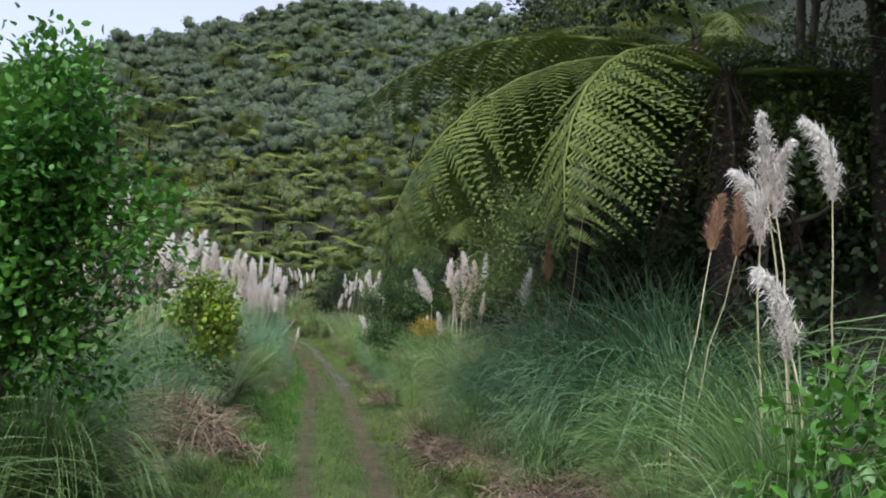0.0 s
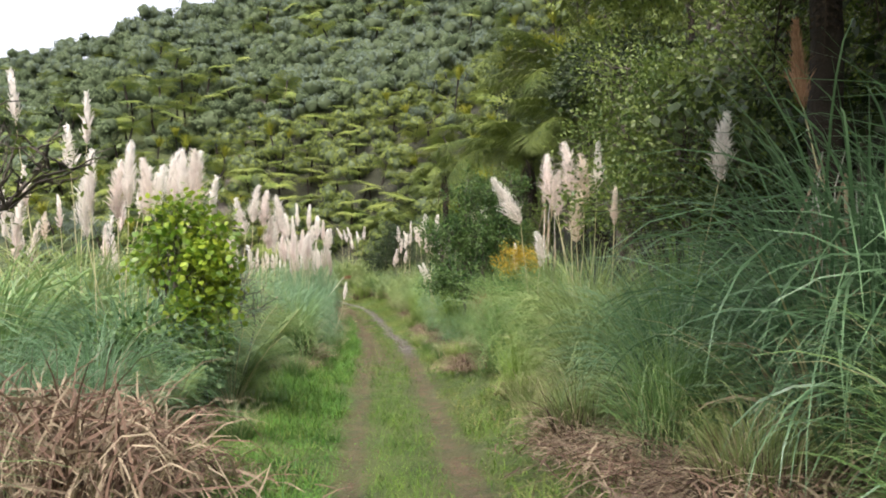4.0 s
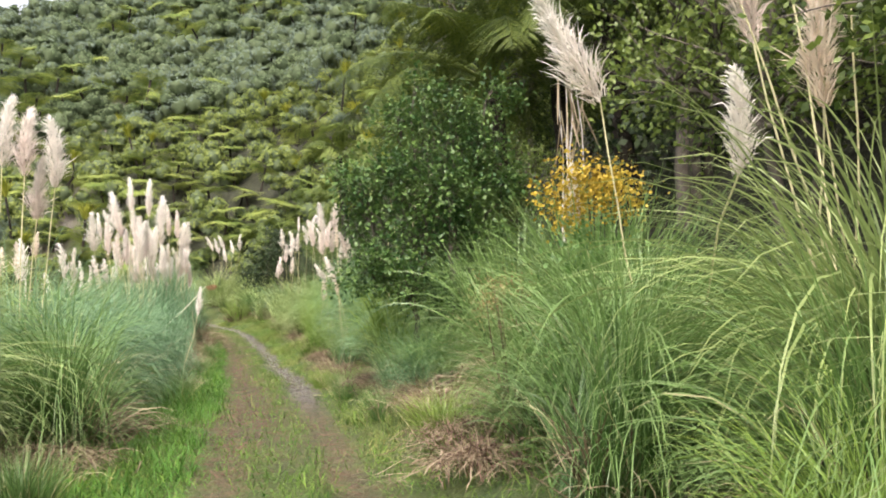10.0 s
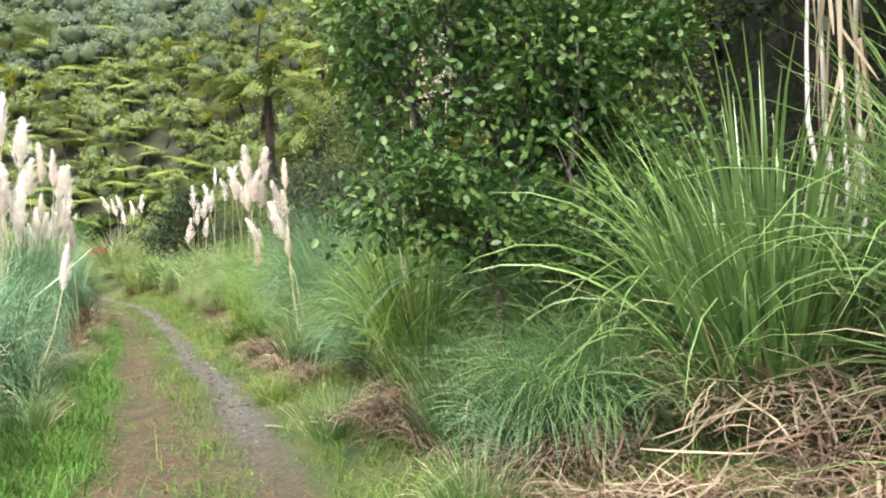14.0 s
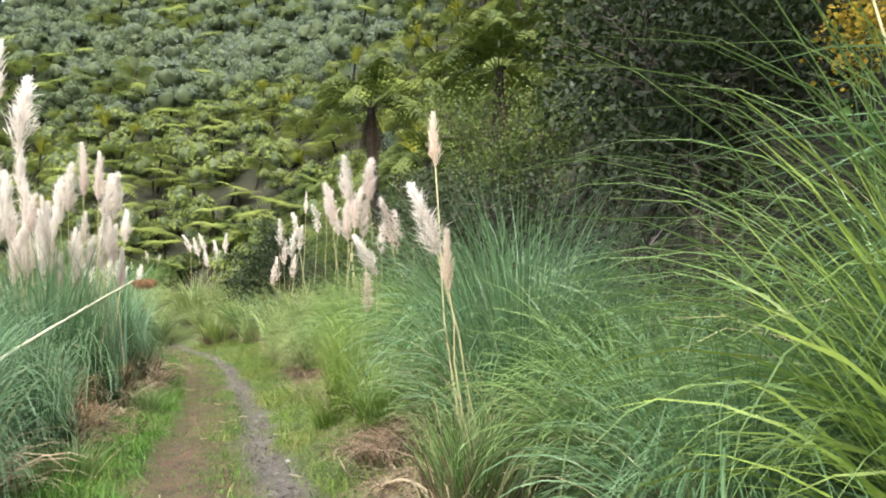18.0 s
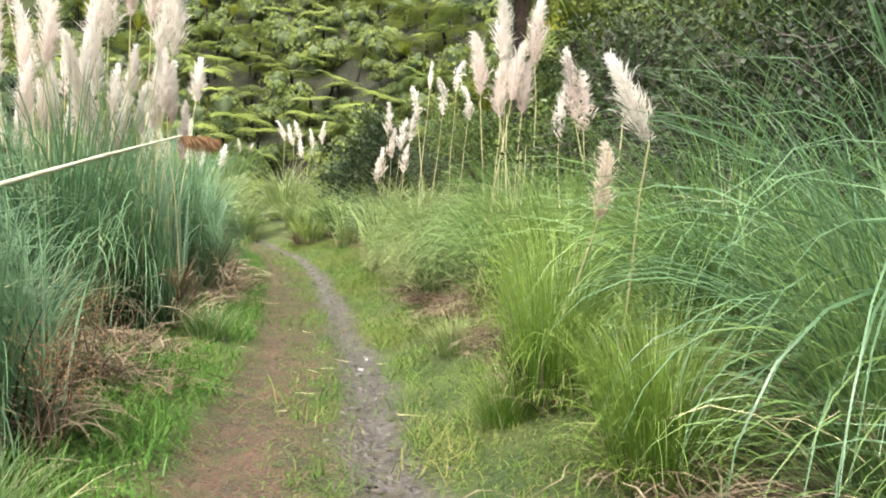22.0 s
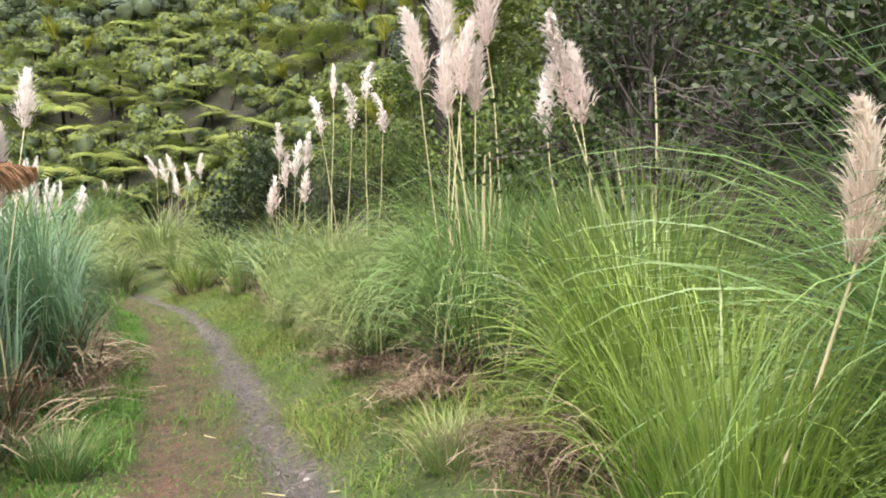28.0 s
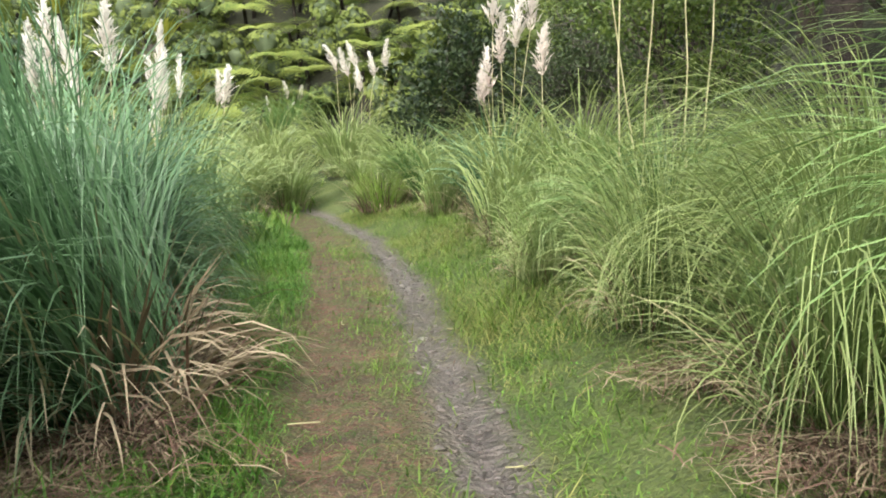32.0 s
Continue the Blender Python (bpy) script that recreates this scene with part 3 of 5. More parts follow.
def tuft_mesh(kind, habit, k, place, dense=False):
    """Leaves for a tussock at that pose; those that would hang over the wheel tracks are brushed aside."""
    m = np.array(place)
    vs, qs, index, tips, count = [], [], [], [], 0
    groups = tuft_groups(kind, habit, k, dense)
    for g, (n, v, q) in enumerate(groups):
        v = v.copy()
        v[..., 2] = np.maximum(v[..., 2], 0.02)
        w = v @ m[:3, :3].T + m[:3, 3]
        over = over_track(w)
        w[over, :, 0] = 2 * w[over, :1, 0] - w[over, :, 0]
        w = w[~over_track(w)]
        v = (w - m[:3, 3]) @ np.linalg.inv(m[:3, :3]).T
        vs.append(v.reshape(-1, 3))
        qs.append((q[None] + (np.arange(len(v)) * 2 * n)[:, None, None]).reshape(-1, 4) + count)
        index += [1 if g == len(groups) - 1 else 0] * (len(v) * (n - 1))
        # Pale share rises towards the blade end, where the arch catches light.
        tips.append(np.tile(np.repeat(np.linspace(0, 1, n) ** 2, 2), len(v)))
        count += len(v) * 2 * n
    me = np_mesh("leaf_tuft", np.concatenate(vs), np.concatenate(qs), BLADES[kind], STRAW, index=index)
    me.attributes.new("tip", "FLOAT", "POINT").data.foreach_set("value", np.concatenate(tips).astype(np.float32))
    return me


def skirt_mesh(heavy, k):
    key = (heavy, k)
    if key not in SKIRTS:
        rng = np.random.default_rng(300 + k)
        n = 240 if heavy else 90
        bits = [blades(rng, n, 0.40, (0.5, 1.05), (0.25, 0.75), (1.5, 2.6), 0.0085, 5, 0.8, 0.012, power=1.3), blades(rng, n // 2, 0.5, (0.2, 0.7), (0.2, 0.9), (0.4, 1.8), 0.008, 3, 1.5, 0.01)]
        # Wide thatch strips, added to block light and darken the core.
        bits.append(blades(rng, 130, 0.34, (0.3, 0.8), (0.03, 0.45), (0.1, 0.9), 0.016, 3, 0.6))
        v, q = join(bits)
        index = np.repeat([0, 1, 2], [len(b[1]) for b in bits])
        SKIRTS[key] = np_mesh("dead_skirt", v, q, DRY_BLADE, RUST_BLADE, DARK_THATCH, index=index)
    return SKIRTS[key]


PLUME_MATS = {"white": PLUME_WHITE, "pink": PLUME_PINK, "tan": PLUME_TAN, "rust": PLUME_RUST}


def head_mesh(colour, shape, k, far=False):
    """A feathery flower head 0.75 m long, its foot at the origin."""
    key = (colour, shape, k, far)
    if key not in HEADS:
        rng = np.random.default_rng(500 + k + 7 * len(shape))
        n = 240 if far else 950
        s = rng.uniform(0, 1, n) ** 0.9
        nod = {"spike": 0.12, "full": 0.35, "droop": 1.05}[shape]
        fat = {"spike": 0.72, "full": 1.08, "droop": 0.9}[shape]
        ln = 0.75
        fine = np.linspace(0, 1, 30)
        ang = nod * fine ** 2
        ax = np.concatenate([[0], np.cumsum(np.sin(ang[:-1]))]) * ln / 29
        az = np.concatenate([[0], np.cumsum(np.cos(ang[:-1]))]) * ln / 29
        bx, bz, ba = np.interp(s, fine, ax), np.interp(s, fine, az), np.interp(s, fine, ang)
        round_ = rng.uniform(0, 2 * np.pi, n)
        along = np.stack([np.sin(ba), 0 * ba, np.cos(ba)], -1)
        e1 = np.stack([np.cos(ba), 0 * ba, -np.sin(ba)], -1)
        outward = e1 * np.cos(round_)[:, None] + np.array([0, 1.0, 0]) * np.sin(round_)[:, None]
        body = fat * 1.2 * np.clip(s / 0.22, 0.35, 1) ** 0.7 * (1.02 - s) ** 0.65 * (1 + 0.4 * np.sin(s * 23 + 3 * np.cos(round_ + s * 9)))
        base = np.stack([bx, 0 * bx, bz], -1) + outward * (0.072 * body * rng.uniform(0, 1, n) ** 0.6)[:, None]
        reach = (0.07 + 0.11 * body) * rng.uniform(0.5, 1.3, n)
        steps = np.array([0, 0.5, 1.0])
        way = unit(along * 1.0 + outward * (rng.uniform(0.05, 0.6, n) * fat)[:, None] + rng.normal(0, 0.15, (n, 3)))
        sag = np.array([0, 0, -1.0]) * (rng.uniform(0.2, 0.9, n) * {"spike": 0.3, "full": 0.7, "droop": 1.3}[shape])[:, None]
        p = base[:, None] + (way[:, None] * steps[None, :, None] + sag[:, None] * steps[None, :, None] ** 2) * reach[:, None, None]
        side = unit(np.cross(outward, along) + rng.normal(0, 0.7, (n, 3)))
        w = (0.0105 if far else 0.0045) * np.array([0.7, 1.0, 0.08])[None] * rng.uniform(0.6, 1.5, n)[:, None]
        bits = [strips(p, side, w), tube(np.stack([ax, 0 * ax, az], -1)[::4], np.linspace(0.006, 0.002, 8), 4)]
        v, q = join(bits)
        me = np_mesh("plume", v, q, PLUME_MATS[colour])
        me.attributes.new("tip", "FLOAT", "POINT").data.foreach_set("value", np.clip(v[:, 2] / 0.7, 0, 1).astype(np.float32))
        HEADS[key] = me
    return HEADS[key]


COUNT = [0]


def add_plume(clump, base, tip, colour="white", shape="full", size=1.0, turn=None, lean=(0.0, 0.0)):
    """A plume on its stalk; base and tip in the world, tip the top of the head."""
    COUNT[0] += 1
    k = COUNT[0]
    rng = np.random.default_rng(900 + k)
    inv = clump.matrix_basis.inverted()
    tip, base = Vector(tip), Vector(base)
    ln = 0.75 * size * (0.75 if shape == "droop" else 0.93)
    d = (tip - base).normalized()
    way = Vector((d.x * 0.6 + lean[0], d.y * 0.6 + lean[1], 1.0)).normalized()
    foot = tip - way * ln
    rot = way.to_track_quat("Z", "Y").to_matrix().to_4x4()
    head = part("plume", head_mesh(colour, shape, k % 3, tip.y > 44 or tip.x < -3.6), clump, {"white": "creamy white feathery plume", "pink": "pinkish fluffy plume", "tan": "tan weathered plume", "rust": "rust-brown spent plume"}[colour])
    m = Matrix.Translation(foot) @ rot @ Matrix.Rotation(rng.uniform(0, 6.28) if turn is None else radians(turn), 4, "Z") @ Matrix.Scale(size, 4)
    head.matrix_basis = inv @ m
    line = wander(rng, base, foot, 7, 0.018)
    local = m.inverted()
    pts = np.array([local @ Vector(p) for p in line])
    v, q = tube(pts, np.linspace(0.0085, 0.0055, 7) / size, 5)
    part("stalk", np_mesh("stalk", v, q, STRAW), head, "straw-coloured bare stalk")


# how near to the middle of the track the tall grass may hang
EDGE_Y = (0, 9, 14, 20, 26, 30, 34, 36, 38, 41, 42.5, 44, 47, 54)
RIGHT_EDGE = (1.3, 1.35, 1.15, 1.0, 0.95, 0.95, 1.0, 1.0, 1.0, 1.05, 1.05, 1.05, 1.05, 1.0)
LEFT_EDGE = (-1.2, -1.2, -1.1, -1.0, -1.0, -1.15, -1.25, -1.35, -1.55, -1.55, -1.25, -1.0, -0.95, -1.0)


def pampas(x, y, kind="blue", habit="arching", size=1.0, heavy=False, plumes=(), turn=None, note="", stalks=0):
    """A tussock. plumes: (x, y, z of the tip, colour, shape, size)."""
    COUNT[0] += 1
    k = COUNT[0]
    z = float(land(x, y)) - 0.03
    if habit != "low" and (y > 47 or x < -3.9):
        habit = "distant"
    word = "arching" if habit == "distant" else habit
    word = "broad-leaved" if habit == "broad" else word
    label = f"{WORDS[kind]} {word} pampas grass tussock {note or ('with a brown dead skirt' if heavy else 'beside the track')}"
    c = thing("pampas_grass", x, y, z, label, "grass", "pampas along the track", (k * 77) % 360 if turn is None else turn, size * 1.12)
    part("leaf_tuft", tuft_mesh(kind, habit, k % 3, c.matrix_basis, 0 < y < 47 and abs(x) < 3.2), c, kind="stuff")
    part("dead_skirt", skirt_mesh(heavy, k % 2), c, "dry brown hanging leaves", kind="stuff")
    rng = np.random.default_rng(k)
    for _ in range(stalks):
        a = (rng.normal(0, 0.16), rng.normal(0, 0.16), 0.0)
        b = (a[0] + rng.normal(0, 0.14), a[1] + rng.normal(0, 0.14), rng.uniform(1.3, 2.3) / size)
        part("bare_stalk", np_mesh("bare_stalk", *tube(wander(rng, a, b, 7, 0.015), np.linspace(0.011, 0.006, 7), 5), STRAW), c, "straw-coloured bare stalk")
    for p in plumes:
        px, py, pz, colour, shape, s = p[:6]
        lean = p[6] if len(p) > 6 else (0.0, 0.0)
        base = (x + rng.normal(0, 0.18) + 0.35 * (px - x), y + rng.normal(0, 0.18) + 0.3 * (py - y), z + 0.05)
        add_plume(c, base, (px, py, pz), colour, shape, s, lean=lean)
    return c


def some(rng, n, x0, x1, y0, y1, z0, z1, colours, shapes, s0=0.8, s1=1.2):
    return [(rng.uniform(x0, x1), rng.uniform(y0, y1), rng.uniform(z0, z1), colours[i % len(colours)], shapes[i % len(shapes)], rng.uniform(s0, s1)) for i in range(n)]


PR = np.random.default_rng(21)
# right of the track
pampas(3.5, 2.2, "green", "arching", 0.97)
pampas(2.95, 4.6, "green", "arching", 0.84, plumes=[(2.92, 5.1, 3.52, "white", "droop", 0.85), (3.02, 5.15, 3.36, "white", "droop", 0.75), (3.42, 5.1, 3.58, "white", "droop", 0.85), (2.84, 5.0, 3.16, "white", "droop", 0.75), (2.43, 4.0, 2.42, "white", "droop", 0.75)])
pampas(3.15, 6.8, "green", "arching", 0.66, True, plumes=[(3.70, 7.3, 3.50, "rust", "full", 0.78), (3.34, 6.1, 3.28, "rust", "full", 0.7)])
pampas(2.6, 5.6, "green", "low", 0.7, True)
pampas(3.75, 7.7, "blue", "arching", 1.0, True)
pampas(2.5, 8.4, "green", "arching", 0.66, True)
pampas(3.3, 9.1, "blue", "arching", 1.01, True)
pampas(3.3, 10.6, "blue", "arching", 1.3, plumes=[(3.36, 10.2, 4.35, "pink", "full", 0.9), (3.11, 11.1, 3.36, "rust", "spike", 0.8)])
pampas(4.0, 9.2, "blue", "arching", 1.25)
pampas(4.1, 11.2, "blue", "arching", 1.25)
pampas(2.35, 10.2, "pale", "low", 0.7, True)
pampas(2.4, 11.7, "green", "arching", 0.66, True)
pampas(3.0, 13.2, "blue", "arching", 0.88, plumes=[(3.22, 12.5, 3.05, "white", "full", 0.8)])
pampas(2.1, 13.3, "pale", "low", 0.7, True)
pampas(2.75, 14.9, "pale", "arching", 0.84, plumes=[(3.1, 15.4, 2.75, "tan", "spike", 0.6)])
pampas(3.6, 14.4, "green", "upright", 0.92)
pampas(2.05, 16.1, "lime", "arching", 0.51)
pampas(2.6, 16.7, "green", "arching", 0.70, True)
pampas(3.3, 17.3, "pale", "arching", 0.95, plumes=[(2.78, 17.9, 3.55, "pink", "full", 1.0), (3.16, 17.9, 3.74, "pink", "full", 1.1), (3.39, 17.9, 3.56, "tan", "full", 1.05), (3.62, 17.9, 3.71, "white", "spike", 1.0), (3.17, 17.7, 2.95, "tan", "full", 1.0), (2.95, 18.0, 3.3, "pink", "full", 0.9)])
pampas(2.15, 18.1, "green", "arching", 0.75)
pampas(2.75, 18.9, "green", "arching", 0.84, plumes=[(2.22, 19.2, 3.35, "white", "full", 1.15, (-0.45, 0)), (2.62, 17.5, 2.36, "white", "full", 0.7), (2.61, 19.75, 2.3, "white", "spike", 0.6)])
pampas(2.35, 19.7, "green", "arching", 0.68)
pampas(3.4, 21.2, "green", "broad", 0.95, True)
pampas(3.0, 22.4, "green", "broad", 0.86, True)
pampas(2.9, 23.9, "green", "broad", 0.74)
pampas(2.0, 23.9, "green", "low", 0.7)
pampas(2.5, 23.1, "green", "arching", 0.5, True)
pampas(2.15, 23.2, "blue", "arching", 0.48)
pampas(3.3, 24.9, "blue", "arching", 0.85)
pampas(2.3, 25.6, "lime", "broad", 0.80, stalks=3)
pampas(2.95, 26.4, "green", "arching", 1.01, plumes=[(2.8, 27.0, 3.5, "tan", "full", 0.9), (3.05, 27.0, 3.6, "white", "droop", 1.0)])
pampas(4.0, 26.0, "blue", "arching", 1.06)
pampas(2.35, 27.2, "blue", "arching", 0.70)
pampas(2.7, 28.8, "green", "arching", 0.70)
pampas(1.9, 29.4, "green", "low", 0.75, plumes=[(1.85, 30.2, 2.9, "tan", "spike", 0.55), (1.62, 29.72, 2.29, "white", "full", 0.7, (-0.15, 0.1)), (1.76, 29.48, 1.93, "tan", "spike", 0.5)])
pampas(2.6, 30.4, "blue", "upright", 1.05)
pampas(3.0, 32.4, "blue", "arching", 1.15, True)
pampas(2.4, 31.6, "green", "upright", 0.72, True)
pampas(1.85, 32.8, "lime", "upright", 0.50)
pampas(1.75, 34.4, "lime", "upright", 0.67, plumes=[(1.91, 33.9, 1.96, "tan", "full", 0.62), (1.66, 33.2, 2.33, "white", "full", 0.66, (-0.5, 0.0))])
pampas(2.9, 34.2, "green", "arching", 1.0)
pampas(2.4, 36.0, "lime", "upright", 0.85, True)
pampas(3.0, 37.4, "green", "upright", 1.0, plumes=[(2.84, 38.3, 3.42, "pink", "droop", 1.1), (2.98, 38.2, 3.34, "pink", "full", 0.95), (2.75, 38.4, 3.15, "white", "full", 0.8)], stalks=2)
pampas(2.55, 39.6, "green", "upright", 1.0, True, plumes=[(2.32, 39.9, 4.6, "white", "full", 1.1), (2.02, 39.9, 4.07, "pink", "full", 1.1), (2.53, 39.9, 4.02, "pink", "full", 1.1), (2.75, 39.9, 4.59, "pink", "full", 1.15), (2.27, 39.9, 3.72, "pink", "full", 1.0), (2.41, 40.05, 4.24, "white", "full", 1.0), (2.67, 40.0, 3.81, "pink", "full", 1.0)], stalks=9)
pampas(3.1, 40.6, "green", "arching", 1.25)
pampas(1.95, 41.6, "pale", "arching", 0.86)
pampas(2.75, 42.6, "pale", "arching", 0.97)
pampas(1.75, 43.6, "pale", "arching", 0.84)
pampas(2.2, 45.0, "green", "arching", 0.88, plumes=[(1.89, 45.0, 4.75, "white", "spike", 0.7), (1.63, 45.0, 4.2, "white", "droop", 1.0), (2.18, 45.0, 4.35, "white", "droop", 1.0), (2.7, 45.0, 4.28, "white", "droop", 1.0), (2.41, 45.0, 4.8, "white", "droop", 1.0)])
pampas(1.35, 46.0, "pale", "arching", 0.75)
pampas(1.3, 48.4, "pale", "arching", 0.84, plumes=[(1.75, 48.6, 3.5, "pink", "full", 0.9)])
pampas(2.1, 48.0, "pale", "arching", 0.92)
pampas(1.3, 50.6, "blue", "arching", 0.84)
pampas(1.6, 52.2, "pale", "arching", 0.88, plumes=[(1.49, 52.0, 5.0, "white", "full", 1.2), (1.9, 52.0, 4.6, "white", "full", 1.2), (2.19, 52.0, 4.8, "white", "full", 1.1), (1.36, 52.0, 3.75, "pink", "full", 1.1), (1.6, 52.2, 4.3, "pink", "full", 1.1), (1.2, 51.8, 3.4, "pink", "full", 0.9)])
pampas(0.6, 53.4, "pale", "arching", 0.75)
pampas(0.4, 56.0, "green", "arching", 0.79)
for bx, by, bs in ((0.0, 57.2, 0.85), (-3.3, 60.0, 0.9), (-4.2, 58.4, 1.0), (-3.9, 62.0, 0.9), (-0.2, 62.0, 0.9), (-1.4, 60.6, 0.6)):
    pampas(bx, by, "pale", "distant", bs, note="at the bend of the track")
pampas(-0.7, 56.3, "lime", "low", 1.1)
for vx, vy, vk, vs in ((1.75, 20.6, "lime", 0.55), (1.5, 25.6, "green", 0.5), (1.35, 28.0, "lime", 0.45), (1.45, 34.3, "lime", 0.5), (1.55, 37.2, "pale", 0.5), (1.2, 45.8, "pale", 0.5), (2.0, 15.4, "pale", 0.5), (1.9, 9.0, "lime", 0.5), (1.9, 13.8, "pale", 0.5), (1.6, 22.8, "green", 0.45)):
    z = float(land(vx, vy)) - 0.02
    t = thing("grass_tuft", vx, vy, z, f"small {WORDS[vk]} grass tuft on the verge of the track", "grass", "verge tufts", vy * 91 % 360, vs)
    part("leaf_tuft", tuft_mesh(vk, "low", int(vy) % 3, pose(vx + 3, vy, z)), t, kind="stuff")
# left of the track
for vx, vy, vk, vs in ((-1.2, 19.8, "green", 0.5), (-0.9, 27.0, "green", 0.5), (-1.0, 32.4, "green", 0.5), (-1.1, 38.6, "green", 0.55), (-1.5, 44.8, "green", 0.5), (-1.3, 14.6, "green", 0.45), (-1.3, 9.8, "green", 0.5)):
    z = float(land(vx, vy)) - 0.02
    t = thing("grass_tuft", vx, vy, z, f"small {WORDS[vk]} grass tuft on the verge of the track", "grass", "verge tufts", vy * 91 % 360, vs)
    part("leaf_tuft", tuft_mesh(vk, "low", int(vy) % 3, pose(vx - 3, vy, z)), t, kind="stuff")
pampas(-2.6, 4.6, "green", "arching", 0.75)
pampas(-2.3, 7.6, "green", "arching", 1.05)
pampas(-3.1, 9.4, "blue", "arching", 0.8)
pampas(-3.05, 13.1, "blue", "arching", 0.68, True)
pampas(-2.7, 14.5, "blue", "arching", 0.75)
pampas(-2.9, 16.8, "blue", "arching", 1.1, plumes=[(-3.12, 16.5, 3.22, "pink", "full", 1.0), (-2.97, 16.5, 3.44, "white", "spike", 1.1), (-2.73, 16.5, 3.25, "pink", "full", 1.0), (-2.6, 16.5, 3.17, "white", "full", 0.9), (-2.26, 16.5, 3.33, "white", "spike", 1.1), (-2.05, 16.5, 3.34, "pink", "full", 1.1), (-1.89, 16.5, 3.0, "white", "spike", 0.9), (-3.4, 16.3, 3.3, "white", "spike", 1.0), (-3.6, 16.6, 3.0, "white", "full", 1.0)])
pampas(-4.6, 19.5, "pale", "arching", 1.2, plumes=[(-5.94, 20, 5.3, "white", "spike", 1.2), (-4.69, 20, 4.9, "white", "spike", 1.2), (-5.01, 20, 4.4, "white", "full", 1.1), (-3.24, 20, 3.94, "white", "full", 1.1), (-2.9, 20, 3.95, "white", "full", 1.1), (-3.69, 20, 3.69, "white", "full", 1.0)] + some(PR, 8, -7.5, -3, 19, 22, 2.9, 3.8, ("white", "pink"), ("full", "spike")))
pampas(-2.7, 20.4, "pale", "arching", 0.95)
pampas(-1.45, 22.2, "green", "arching", 0.92, True)
pampas(-2.4, 24.1, "blue", "arching", 1.1, plumes=[(-2.94, 24.3, 3.56, "white", "full", 1.1, (-0.3, 0)), (-2.5, 24.3, 3.87, "white", "full", 1.1), (-2.29, 24.3, 3.77, "pink", "full", 1.1), (-1.94, 24.3, 3.63, "white", "full", 1.1), (-2.2, 24.5, 3.2, "pink", "full", 1.0), (-3.2, 24.6, 2.9, "pink", "full", 1.0, (-0.3, 0)), (-3.7, 24.6, 2.7, "pink", "full", 1.0, (-0.3, 0))])
pampas(-1.9, 24.4, "blue", "arching", 0.95, True)
pampas(-1.8, 26.6, "blue", "arching", 1.0)
pampas(-1.2, 28.3, "blue", "arching", 0.75, plumes=[(-0.62, 28.1, 1.72, "white", "spike", 0.6)])
pampas(-2.1, 29.0, "blue", "arching", 1.05)
pampas(-1.7, 31.2, "blue", "arching", 1.0, True)
pampas(-2.3, 33.2, "blue", "arching", 1.1, plumes=[(-2.43, 33.5, 4.4, "white", "spike", 1.0), (-2.05, 33.5, 4.35, "white", "spike", 1.1), (-2.81, 33.5, 4.1, "white", "full", 1.1), (-1.75, 33.5, 4.0, "white", "full", 1.1), (-2.29, 33.5, 3.5, "pink", "full", 1.1)] + some(PR, 8, -3.2, -1.5, 32.6, 34, 2.8, 3.6, ("white", "pink"), ("full", "spike")))
pampas(-1.6, 34.0, "blue", "arching", 0.9, True)
pampas(-2.3, 36.2, "blue", "low", 0.8, True)
pampas(-2.6, 38.4, "blue", "upright", 1.5, plumes=[(-4.06, 38.6, 4.22, "white", "spike", 0.95), (-3.81, 38.6, 4.3, "white", "full", 1.03), (-3.52, 38.6, 4.33, "pink", "full", 1.03), (-3.1, 38.6, 4.42, "white", "spike", 1.12), (-2.99, 38.6, 3.84, "white", "full", 0.95), (-3.57, 38.6, 3.68, "pink", "full", 0.86), (-3.25, 38.6, 3.62, "white", "full", 0.95)] + some(PR, 16, -4.2, -2.5, 38.0, 39.2, 2.7, 3.5, ("pink", "white"), ("full", "spike"), 0.7, 0.95))
pampas(-2.0, 39.3, "blue", "arching", 1.4, plumes=[(-2.55, 38.6, 3.85, "white", "full", 1.03), (-2.37, 38.6, 4.07, "white", "full", 1.03), (-2.14, 38.6, 4.39, "pink", "spike", 1.12), (-1.9, 38.6, 4.26, "pink", "spike", 1.03), (-1.75, 38.6, 3.92, "white", "full", 1.03), (-1.61, 38.6, 3.93, "white", "full", 1.03), (-1.91, 41.8, 3.81, "white", "full", 0.95)] + some(PR, 18, -2.7, -1.6, 38.4, 39.8, 2.6, 3.4, ("white", "pink"), ("full", "spike"), 0.7, 0.95))
pampas(-2.9, 41.5, "blue", "arching", 1.15, plumes=some(PR, 5, -3.8, -2.4, 41, 42, 3.0, 4.0, ("white", "pink"), ("full", "spike")))
pampas(-2.4, 43.6, "blue", "arching", 1.5, True)
pampas(-2.05, 43.0, "blue", "arching", 1.5, True)
pampas(-2.5, 44.6, "blue", "arching", 1.2)
pampas(-3.2, 44.6, "blue", "arching", 1.35)
pampas(-2.9, 46.2, "blue", "arching", 1.2, plumes=some(PR, 6, -4.0, -2.4, 45.6, 47.5, 3.0, 3.7, ("white",), ("spike", "full")))
pampas(-3.2, 49.2, "pale", "arching", 1.2, plumes=some(PR, 6, -4.4, -2.6, 48.6, 51, 3.0, 3.9, ("white",), ("spike", "full")))
pampas(-3.6, 52.5, "pale", "arching", 1.1)
pampas(-4.8, 55.5, "pale", "arching", 1.1, plumes=some(PR, 5, -6.5, -4.0, 55, 57, 3.2, 4.2, ("white",), ("spike", "full")))
